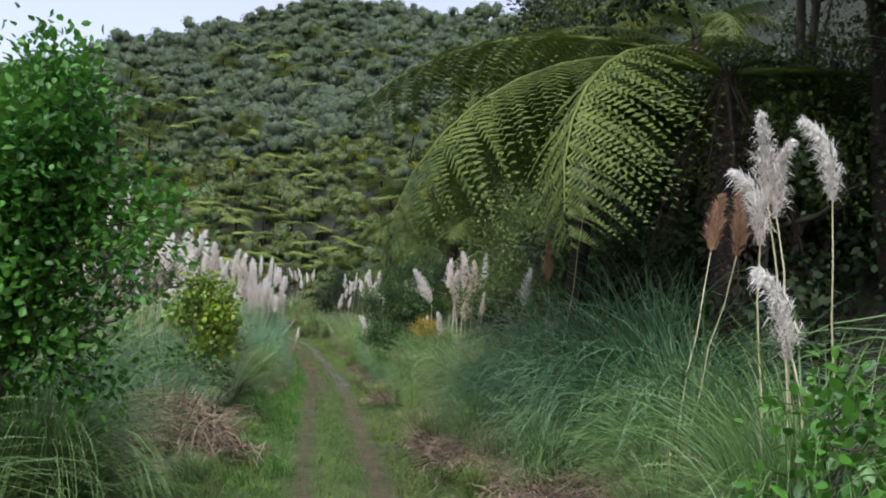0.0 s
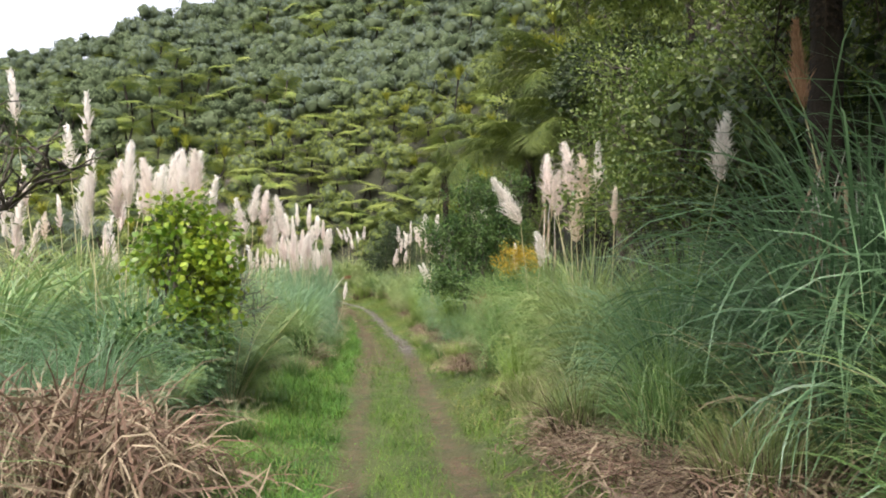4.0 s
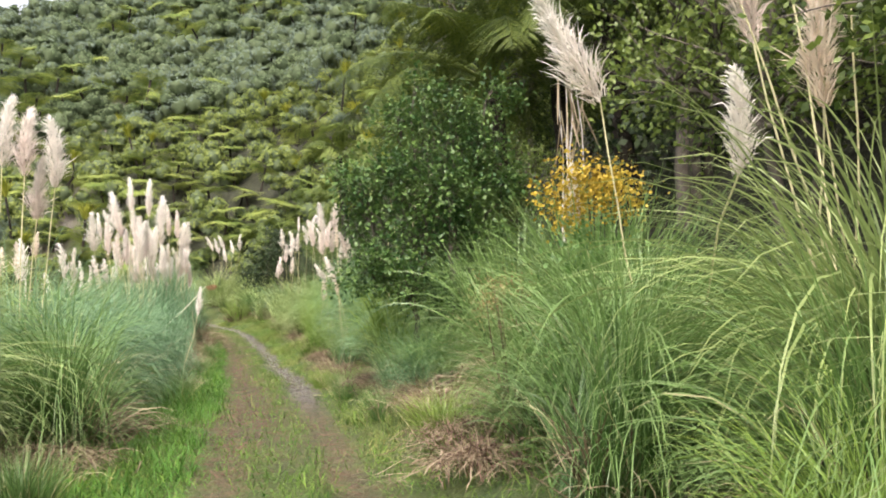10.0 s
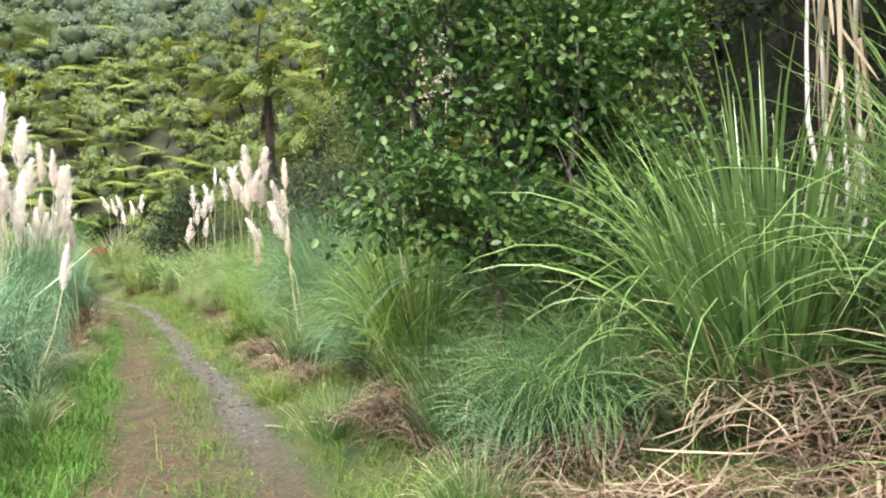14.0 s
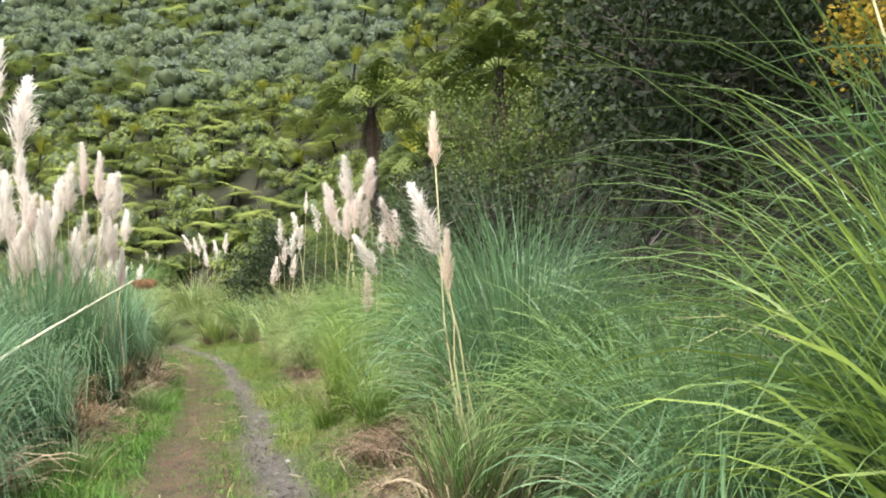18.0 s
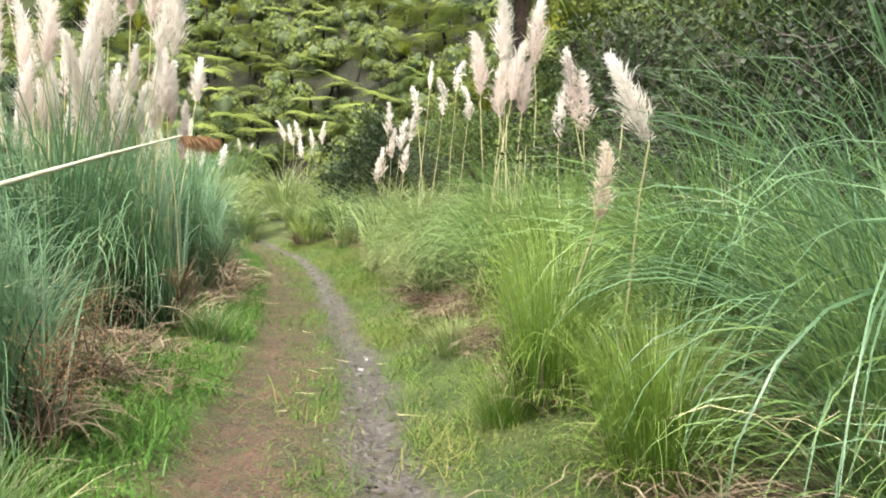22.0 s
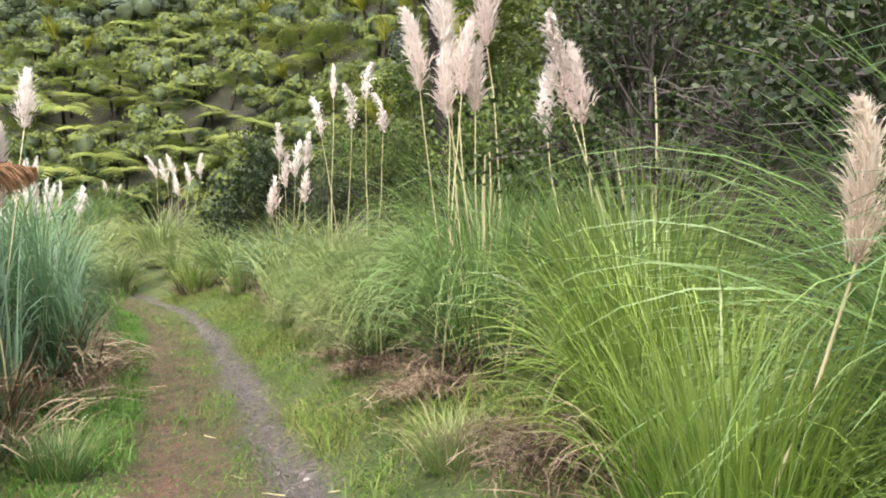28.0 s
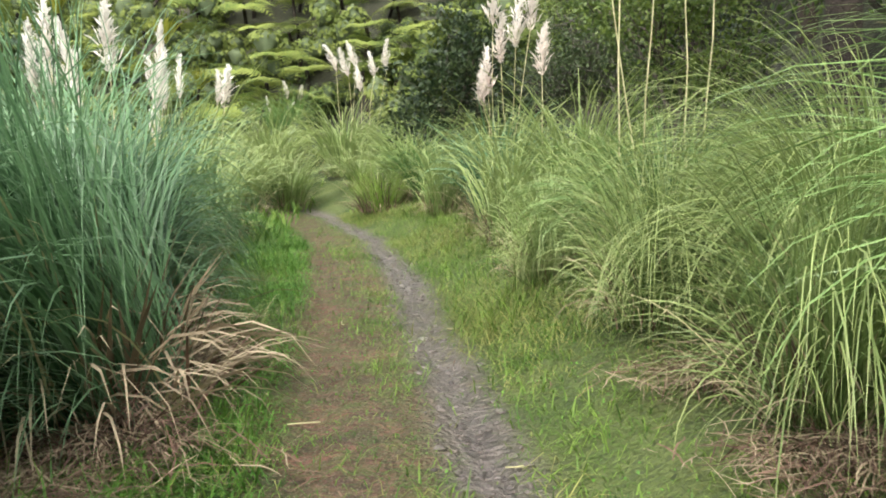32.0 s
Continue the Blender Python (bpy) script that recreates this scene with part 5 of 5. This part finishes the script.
def heap_mesh(k):
    """A mound of dead leaves lying every way."""
    if k not in HEAPS:
        rng = np.random.default_rng(700 + k)
        n = 620
        at = np.stack([rng.normal(0, 0.36, n), rng.normal(0, 0.46, n)], -1)
        az = rng.uniform(0, 2 * np.pi, n)
        ln = rng.uniform(0.1, 0.6, n) ** 1.3 + 0.1
        t = np.linspace(-0.5, 0.5, 5)
        x = at[:, :1] + np.cos(az)[:, None] * ln[:, None] * t + rng.normal(0, 0.015, (n, 5))
        y = at[:, 1:] + np.sin(az)[:, None] * ln[:, None] * t + rng.normal(0, 0.015, (n, 5))
        lump = 0.20 * np.exp(-((x - 0.3) ** 2 + y ** 2) / 0.25) + 0.24 * np.exp(-((x + 0.35) ** 2 + (y - 0.15) ** 2) / 0.2)
        z = lump + rng.uniform(0, 0.12, n)[:, None] + rng.normal(0, 0.35, n)[:, None] * t * ln[:, None] + 0.10 * (0.25 - t ** 2) - 0.02
        p = np.stack([x, y, np.maximum(z, 0.0)], -1)
        side = unit(np.stack([-np.sin(az), np.cos(az), rng.normal(0, 0.5, n)], -1))
        w = 0.005 * np.array([0.5, 1, 1, 0.8, 0.15])[None] * rng.uniform(0.5, 1.6, n)[:, None]
        v, q = strips(p, side, w)
        index = np.repeat(rng.uniform(0, 1, n) < 0.5, 4).astype(int)
        HEAPS[k] = np_mesh("dead_leaves", v, q, DRY_BLADE, RUST_BLADE, index=index)
    return HEAPS[k]


HANGING = {}


def hang_mesh(k):
    if k not in HANGING:
        rng = np.random.default_rng(760 + k)
        v, q = blades(rng, 260, 0.5, (0.4, 0.95), (0.1, 0.6), (1.4, 2.6), 0.006, 5, 0.9, 0.012, power=1.2)
        HANGING[k] = np_mesh("hanging_leaves", v, q, DRY_BLADE, RUST_BLADE, index=np.repeat(rng.uniform(0, 1, 260) < 0.55, 5).astype(int))
    return HANGING[k]


for j, (hx, hy, hs) in enumerate(((-1.85, 11.2, 1.5), (-1.95, 12.0, 1.5), (-1.5, 12.6, 1.0), (-2.3, 14.4, 0.9), (2.3, 10.0, 1.1), (2.6, 7.6, 1.1), (2.5, 8.9, 0.9), (3.0, 7.0, 1.1), (2.5, 6.6, 1.0), (2.4, 10.6, 1.0), (2.15, 11.5, 1.0), (2.0, 12.6, 0.8), (2.5, 14.0, 0.8), (2.6, 15.9, 1.0), (2.9, 15.6, 1.1), (1.8, 19.4, 0.7), (1.9, 20.3, 0.7), (2.0, 21.9, 0.75), (2.2, 22.8, 0.75), (2.45, 21.3, 0.75), (3.0, 21.7, 1.1), (1.9, 24.8, 0.75), (2.1, 25.1, 0.7), (1.8, 28.4, 0.7), (1.75, 31.5, 0.8), (2.1, 31.9, 0.8), (1.7, 30.4, 0.6), (2.0, 36.4, 0.7), (1.95, 37.2, 0.7), (1.95, 39.0, 0.8), (2.2, 39.6, 0.8), (1.7, 41.0, 0.7), (1.65, 42.3, 0.6), (-1.35, 22.9, 0.8), (-1.4, 21.2, 0.8), (-1.7, 24.4, 0.8), (-1.7, 35.6, 1.0), (-1.7, 37.0, 1.0), (-2.0, 33.9, 1.0), (-1.75, 42.2, 0.9), (-1.8, 41.4, 0.75), (-1.9, 42.9, 0.9), (-1.55, 44.2, 0.6))):
    t = thing("dead_leaf_heap", hx, hy, float(land(hx, hy)) - 0.02, "heap of brown and straw-coloured dead grass leaves on the ground", "dead leaves", "dead leaf heaps", j * 53 % 360, hs)
    t.matrix_basis = t.matrix_basis @ Matrix.Diagonal((0.85, 0.85, 1.5, 1.0) if hs > 1.3 else (0.9, 0.95, 0.75, 1.0))
    part("dead_leaves", heap_mesh(j % 4), t, kind="stuff")
    part("hanging_leaves", hang_mesh(j % 3), t, kind="stuff")


def seed_stem():
    """The long leaning stem with a brown seed head that hangs over the track."""
    t = thing("leaning_grass_stem", -2.15, 30.6, float(land(-2.15, 30.6)), "long pale leaning stem with a drooping brown seed head", "grass stem")
    m = t.matrix_basis.inverted()
    pts = [(-2.15, 30.6, 0.0), (-1.9, 31.3, 0.65), (-1.55, 32.1, 1.15), (-1.3, 32.9, 1.42), (-1.13, 34.3, 1.73), (-0.97, 35.8, 2.04)]
    pts = np.array([m @ Vector(p) for p in pts])
    f = np.linspace(0, 5, 26)
    line = np.stack([np.interp(f, range(6), pts[:, c]) for c in range(3)], -1)
    for _ in range(3):
        line[1:-1] = (line[:-2] + line[1:-1] * 2 + line[2:]) / 4
    part("stem", np_mesh("stem", *tube(line, np.linspace(0.022, 0.009, 26) * (1 + 0.25 * (np.arange(26) % 5 == 0)), 7), STEM_PALE), t)
    rng = np.random.default_rng(4)
    n = 800
    s = rng.uniform(0, 1, n)
    a, b = line[-1], line[-1] + np.array([0.24, 0.46, 0.04])
    base = a + (b - a) * s[:, None]
    d = unit(rng.normal(0, 0.4, (n, 3)) + np.array([0.5, 0.7, -0.2]))
    ln = 0.10 * np.sin(np.pi * np.clip(s * 0.8 + 0.15, 0, 1))
    steps = np.linspace(0, 1, 4)
    p = base[:, None] + d[:, None] * (ln[:, None] * steps)[..., None] - np.array([0, 0, 0.06])[None, None] * steps[None, :, None] ** 2
    part("seed_head", np_mesh("seed_head", *strips(p, unit(np.cross(d, rng.normal(0, 1, (n, 3)))), 0.0042 * np.array([0.6, 1, 0.8, 0.1])[None] * np.ones((n, 1))), SEED), t, "drooping rust-brown seed head")


seed_stem()


def palm_seedling(x, y, size, label, seed):
    """A young palm with stiff pinnate fronds."""
    rng = np.random.default_rng(seed)
    t = thing("palm_seedling", x, y, float(land(x, y)) - 0.02, label, "palm", "palm seedlings")
    for i in range(11):
        a = 2 * np.pi * i / 11 + rng.normal(0, 0.2)
        s = np.linspace(0, 1, 16)
        ang = rng.uniform(0.15, 0.55) + rng.uniform(0.3, 0.75) * s ** 1.5
        ln = size * rng.uniform(0.75, 1.1)
        rad = np.concatenate([[0], np.cumsum(np.sin(ang[:-1]))]) * ln / 15
        z = np.concatenate([[0], np.cumsum(np.cos(ang[:-1]))]) * ln / 15
        spine = np.stack([np.cos(a) * rad, np.sin(a) * rad, z], -1)
        f = part("frond", np_mesh("frond", *tube(spine[::3], np.linspace(0.012, 0.004, 6), 5), STRAW), t, "arching feather-shaped frond")
        n = 30
        k = np.linspace(0.2, 1, n)
        base = np.stack([np.interp(k, s, spine[:, c]) for c in range(3)], -1)
        an = np.interp(k, s, ang)
        fwd = np.stack([np.cos(a) * np.sin(an), np.sin(a) * np.sin(an), np.cos(an)], -1)
        side = np.array([-np.sin(a), np.cos(a), 0])
        bits = []
        for e in (-1, 1):
            d = unit(fwd * 0.75 + side * e + np.array([0, 0, 0.12]))
            l2 = size * 0.38 * np.sin(np.pi * np.clip(k * 0.75 + 0.18, 0, 1)) * rng.uniform(0.85, 1.1, n)
            st = np.linspace(0, 1, 4)
            p = base[:, None] + d[:, None] * (l2[:, None] * st)[..., None] - np.array([0, 0, 1.0])[None, None] * (l2[:, None] * 0.28 * st ** 2)[..., None]
            bits.append(strips(p, unit(np.cross(d, np.array([0, 0, 1.0]) + fwd * 0.3)), 0.011 * np.array([0.7, 1, 0.8, 0.1])[None] * np.ones((n, 1))))
        part("frond_blade", np_mesh("frond_blade", *join(bits), PALE_BLADE), f, kind="stuff")


palm_seedling(-1.6, 16.2, 1.75, "young palm with yellow-green feathery fronds in the undergrowth", 2)
palm_seedling(-2.0, 14.6, 0.9, "small young palm at the foot of a shrub", 3)


def flower_bush(x, y, z0, label, seed, petal=None):
    """Yellow daisy-like flowers on thin stems."""
    rng = np.random.default_rng(seed)
    t = thing("ragwort", x, y, float(land(x, y)), label, "flowering plant", "yellow flowers")
    at = []
    for i in range(7):
        top = np.array([rng.normal(0, 0.13), rng.normal(0, 0.12), z0 + rng.uniform(-0.22, 0.08)])
        part("stem", np_mesh("stem", *tube(wander(rng, (rng.normal(0, 0.05), rng.normal(0, 0.05), 0), top, 6, 0.02), np.linspace(0.006, 0.003, 6), 5), RUST_BLADE if petal else GREEN_BLADE), t)
        at.append(top + rng.normal(0, 1, (150, 3)) * np.array([0.08, 0.08, 0.07]))
    at = np.concatenate(at)
    part("flower_head", np_mesh("flower_head", *leaves(rng, at, 0.016 if petal else 0.026, -0.6, None, 0.25 if petal else 0.6), petal or GOLD), t, "rusty seed heads" if petal else "small bright yellow flowers", "stuff")
    if not petal:
        part("foliage", np_mesh("foliage", *leaves(rng, at[::9] * np.array([1, 1, 0.8]) - np.array([0, 0, 0.08]), 0.06, 0.3, None, 0.3), GREEN_BLADE), t, kind="stuff")


flower_bush(2.5, 19.3, 1.7, "yellow-flowered ragwort standing in the tall grass", 1)
flower_bush(2.7, 19.5, 1.6, "yellow-flowered ragwort standing in the tall grass", 2)
flower_bush(2.05, 19.8, 1.1, "rust-brown gone-to-seed weed leaning out of the tall grass", 5, SEED)
flower_bush(-1.15, 33.7, 0.55, "rust-brown gone-to-seed weed at the edge of the track", 7, SEED)
flower_bush(-1.45, 35.2, 0.6, "rust-brown gone-to-seed weed at the edge of the track", 8, SEED)
flower_bush(-1.6, 39.2, 0.6, "rust-brown gone-to-seed weed at the edge of the track", 9, SEED)
flower_bush(3.6, 27.8, 2.1, "yellow flowers in the shade of a tree fern", 4)


def dead_stems(x, y, n, height, label, seed):
    """Bleached dead stems and hanging strips."""
    rng = np.random.default_rng(seed)
    t = thing("dead_bush", x, y, float(land(x, y)) - 0.03, label, "dead plant")
    for i in range(n):
        a = np.array([rng.normal(0, 0.12), rng.normal(0, 0.12), 0])
        b = np.array([a[0] + rng.normal(0, 0.07), a[1] + rng.normal(0, 0.07), height * rng.uniform(0.75, 1.05)])
        s = part("stem", np_mesh("stem", *tube(wander(rng, a, b, 8, 0.03), np.linspace(0.020, 0.004, 8) * rng.uniform(0.6, 1.2), 6), BLEACHED), t, "bleached bare stem")
        m = 12
        f = rng.uniform(0.3, 1, m)
        p0 = a + (b - a) * f[:, None]
        st = np.linspace(0, 1, 5)
        d = rng.normal(0, 0.12, (m, 3))
        p = p0[:, None] + d[:, None] * st[None, :, None] - np.array([0, 0, 1.0]) * (rng.uniform(0.3, 0.8, m)[:, None] * st)[..., None]
        p[..., 2] = np.maximum(p[..., 2], 0.02)
        part("hanging_strip", np_mesh("hanging_strip", *strips(p, unit(rng.normal(0, 1, (m, 3))), 0.012 * np.array([1, 1, 1, 0.8, 0.2])[None] * np.ones((m, 1))), DRY_BLADE), s, kind="stuff")


dead_stems(3.85, 22.8, 4, 3.7, "cluster of bleached dead stems with hanging dry strips", 1)
dead_stems(3.2, 10.9, 5, 2.1, "brown dead flower stalks in the grass", 2)

# pale stones and twigs in the muddy rut
SR = np.random.default_rng(9)
for j in range(9):
    sy = SR.uniform(33, 50)
    sx = float(track_x(sy)) + SR.normal(0.48, 0.09)
    bm = bmesh.new()
    bmesh.ops.create_icosphere(bm, subdivisions=2, radius=0.022)
    for vert in bm.verts:
        vert.co *= 1 + 0.35 * noise.noise(vert.co * 60 + Vector((j, 0, 0)))
        vert.co.z *= 0.55
    me = bpy.data.meshes.new("stone")
    bm.to_mesh(me)
    bm.free()
    me.materials.append(STONE)
    ob = new("stone", me)
    ob.matrix_basis = pose(sx, sy, float(land(sx, sy)) + 0.004, 0, 0, SR.uniform(0, 360)) @ Matrix.Scale(SR.uniform(0.6, 1.9), 4)
    tagged(ob, "small pale stone lying in the muddy rut", "stone", "stones in the rut")
for j in range(26):
    sy = SR.uniform(26, 48)
    sx = float(track_x(sy)) + SR.uniform(-0.8, 0.9)
    a = SR.uniform(0, 6.28)
    ln = SR.uniform(0.08, 0.24)
    ends = np.array([[sx - math.cos(a) * ln / 2, sy - math.sin(a) * ln / 2], [sx + math.cos(a) * ln / 2, sy + math.sin(a) * ln / 2]])
    s = np.linspace(0, 1, 5)[:, None]
    flat = ends[0] + (ends[1] - ends[0]) * s
    z = np.max(land(flat[:, 0], flat[:, 1])) + 0.012
    line = np.concatenate([flat + SR.normal(0, 0.004, (5, 2)), np.full((5, 1), z)], 1)
    c = np.array([sx, sy, z])
    ob = new("dry_stalk", np_mesh("dry_stalk", *tube(line - c, np.linspace(0.007, 0.004, 5), 5), STRAW))
    ob.matrix_basis = pose(*c)
    tagged(ob, "broken straw-coloured stalk lying on the track", "dead stalk", "stalks on the track")


# ---- forest on the hill ----
def crown_fern(rng):
    bits = []
    for i in range(11):
        a = 2 * np.pi * i / 11 + rng.uniform(-0.2, 0.2)
        t = np.linspace(0.12, 1, 11)
        r = t * rng.uniform(0.85, 1.1)
        z = 0.45 * t - 0.62 * t ** 2.4 * rng.uniform(0.6, 1.2)
        c = np.stack([np.cos(a) * r, np.sin(a) * r, z], -1)
        side = np.array([-np.sin(a), np.cos(a), 0])
        fwd = np.array([np.cos(a), np.sin(a), -0.3])
        ln = 0.30 * np.sin(np.pi * np.clip(t * 0.9 + 0.08, 0, 1)) ** 0.7
        for e in (-1, 1):
            tip = c + (side * e + fwd * 0.45) * ln[:, None] - np.array([0, 0, 0.10]) * ln[:, None]
            h = fwd * 0.03
            v = np.stack([c - h, c + h, tip + h * 0.3, tip - h * 0.3], 1).reshape(-1, 3)
            bits.append((v, np.arange(len(v)).reshape(-1, 4)))
    bits.append(tube(np.array([[0, 0, -1.6], [0, 0, -0.8], [0, 0, 0.05]]), (0.07, 0.06, 0.06), 5))
    return join(bits)


def crown_leafy(rng, n, size, lobes=7, dense=True):
    """Lobes of leaf sprays that lie over one another like tiles on a dome; dense ones hide cores coloured as crown
    shade.
    """
    c = rng.normal(0, 0.42, (lobes, 3)) * np.array([1, 1, 0.6])
    r = rng.uniform(0.36, 0.62, lobes)
    k = rng.integers(0, lobes, n)
    d = unit(rng.normal(0, 1, (n, 3)))
    d[:, 2] = np.abs(d[:, 2]) * 0.95 - 0.3
    at = c[k] + d * r[k][:, None] * rng.uniform(0.75, 1.12, n)[:, None]
    face = unit(d + rng.normal(0, 0.4, (n, 3)) + np.array([0, 0, 0.25]))
    way = unit(np.cross(face, rng.normal(0, 1, (n, 3))))
    side = np.cross(face, way)
    ln = (size * rng.uniform(0.5, 1.3, n))[:, None]
    v = np.stack([at - way * ln * 0.5, at + side * ln * 0.38, at + way * ln * 0.6, at - side * ln * 0.38], 1).reshape(-1, 3)
    bits = [(v, np.arange(4 * n).reshape(-1, 4))]
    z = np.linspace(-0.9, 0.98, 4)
    # Closed cores stand in for the shadowed inside of each lobe.
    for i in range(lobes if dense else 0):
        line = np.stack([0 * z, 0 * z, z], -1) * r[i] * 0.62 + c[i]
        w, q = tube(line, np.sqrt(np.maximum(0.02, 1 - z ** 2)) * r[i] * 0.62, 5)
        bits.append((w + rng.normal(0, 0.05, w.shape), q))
    bits.append(tube(np.array([[0, 0, -1.7], [0.05, 0, -0.7], [0, 0.05, 0.2]]), (0.06, 0.05, 0.02), 5))
    return join(bits)


def crown_spiky(rng):
    v, q = blades(rng, 90, 0.06, (0.7, 1.1), (0.1, 0.5), (0.3, 1.6), 0.030, 4, 2.0)
    w, p = tube(np.array([[0, 0, -1.9], [0.03, 0, -0.9], [0, 0, 0.05]]), (0.06, 0.05, 0.05), 5)
    return join([(v, q), (w, p)])


HR = np.random.default_rng(5)
FERN_TYPES = [crown_fern(HR) for _ in range(4)]
LEAF_TYPES = [crown_leafy(HR, 560, 0.14, 6) for _ in range(6)]
FAR_TYPES = [crown_leafy(HR, 500, 0.115, 7) for _ in range(6)]
NEAR_TYPES = [crown_leafy(HR, 1100, 0.075, 8, False) for _ in range(4)]
SPIKY_TYPES = [crown_spiky(HR) for _ in range(3)]


def hill_spots(step, r_low, r_high, az_low, az_high):
    gx, gy = np.meshgrid(np.arange(-110, 110, step), np.arange(-10, 200, step))
    x, y = gx.ravel() + HR.uniform(-0.5, 0.5, gx.size) * step, gy.ravel() + HR.uniform(-0.5, 0.5, gx.size) * step
    dx, dy = x - CENTRE[0], y - CENTRE[1]
    az, r = np.degrees(np.arctan2(dx, dy)), np.hypot(dx, dy)
    foot, top = np.interp(az, AZ, FOOT), np.interp(az, AZ, RIDGE)
    ok = (r > foot + 1.0) & (r < np.minimum(top + 5, 400)) & (r >= r_low) & (r < r_high) & (az > az_low) & (az < az_high)
    ok &= (x > 5.6) | (y > 62 - 0.2 * x)
    return x[ok], y[ok], r[ok]


PICKS = []


def plant(types, x, y, scale, lift):
    """Copies of crowns joined into one pair of arrays."""
    pick = HR.integers(0, len(types), len(x))
    PICKS.append(pick)
    z = land(x, y)
    bits = []
    for i in range(len(x)):
        v, q = types[pick[i]]
        a, s = HR.uniform(0, 2 * np.pi), scale[i]
        c, d = np.cos(a) * s, np.sin(a) * s
        v = v @ np.array(Euler((HR.normal(0, 0.22), HR.normal(0, 0.22), 0)).to_matrix()).T
        w = np.stack([v[:, 0] * c - v[:, 1] * d + x[i], v[:, 0] * d + v[:, 1] * c + y[i], v[:, 2] * s * HR.uniform(0.85, 1.15) + z[i] + lift * s * HR.uniform(0.6, 1.5)], -1)
        bits.append((w, q))
    return join(bits)


def forest(name, types, x, y, s0, s1, lift, material, label, inner=10):
    if len(x):
        v, q = plant(types, x, y, HR.uniform(s0, s1, len(x)), lift)
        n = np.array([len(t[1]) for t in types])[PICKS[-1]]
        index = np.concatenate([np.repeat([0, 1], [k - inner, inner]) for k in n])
        tagged(new(name, np_mesh(name, v, q, material, FERN_BARK if inner == 10 else HILL_SHADE, index=index)), label, "forest", kind="stuff")


x, y, r = hill_spots(2.1, 0, 78, -34, 90)
kind = HR.uniform(0, 1, len(x)) + 0.25 * rough(x, y, 6.0)
kind = np.where((kind < 0.46) & (r < 36), 0.6, kind)
forest("hill_tree_ferns", FERN_TYPES, x[kind < 0.46], y[kind < 0.46], 1.4, 2.2, 0.75, HILL_FERN, "yellow-green tree fern crowns covering the lower hill")
m = (kind >= 0.46) & (kind < 0.86)
near = m & (np.hypot(x, y - 20) < 48)
forest("near_hill_bush", NEAR_TYPES, x[near], y[near], 1.3, 1.9, 0.5, HILL_LEAF, "dense mid-green bush on the near slope")
m = m & ~near
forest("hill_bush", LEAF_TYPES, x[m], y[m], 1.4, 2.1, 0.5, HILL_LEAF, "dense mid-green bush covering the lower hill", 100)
m = (kind >= 0.86) & (kind < 1.0)
forest("hill_palms", SPIKY_TYPES, x[m], y[m], 1.3, 2.0, 1.7, HILL_GOLD, "spiky yellow-green cabbage trees among the bush")
m = kind >= 1.0
forest("hill_dark_bush", NEAR_TYPES, x[m], y[m], 1.2, 1.9, 1.0, HILL_HAZY, "dark bush in the folds of the hill")
# Bank undergrowth takes the near-black leaf to paint the shaded hollows.
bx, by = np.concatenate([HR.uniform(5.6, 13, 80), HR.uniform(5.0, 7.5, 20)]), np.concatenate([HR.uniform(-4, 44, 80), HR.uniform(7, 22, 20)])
forest("bank_undergrowth", NEAR_TYPES, bx, by, 0.9, 1.7, 0.6, SHADED_DARK_LEAF, "undergrowth on the bank behind the grass, deep shade painted into its leaves")
fx, fy = HR.uniform(-16, 12, 230), HR.uniform(60, 82, 230)
m = (np.abs(fx - track_x(fy)) > 2.2) & ((fy > 67) | (fx > 2.5))
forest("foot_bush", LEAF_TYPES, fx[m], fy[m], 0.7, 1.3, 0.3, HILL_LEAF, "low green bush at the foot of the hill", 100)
x, y, r = hill_spots(2.65, 78, 400, -36, 40)
# More crowns take the hazier leaf tone with distance.
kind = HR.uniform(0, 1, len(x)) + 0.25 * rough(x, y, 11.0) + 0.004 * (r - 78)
m = kind < 0.34
forest("upper_tree_ferns", FERN_TYPES, x[m], y[m], 1.8, 2.6, 1.2, HILL_FERN, "tree fern crowns higher on the hill")
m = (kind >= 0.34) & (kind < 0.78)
forest("upper_bush", FAR_TYPES, x[m], y[m], 2.0, 3.2, 0.5, HILL_MID_HAZY, "mixed green forest higher on the hill, lightly hazed in colour", 115)
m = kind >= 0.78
forest("ridge_forest", FAR_TYPES, x[m], y[m], 2.2, 3.6, 0.45, HILL_HAZY, "forest on the ridge, its colour greyed for distance haze", 115)
lx, ly = HR.uniform(-26, -7.5, 120), HR.uniform(-6, 66, 120)
forest("rough_scrub", FAR_TYPES, lx, ly, 0.6, 1.2, 0.3, HILL_LEAF, "low green scrub in the rough ground behind the pampas", 115)
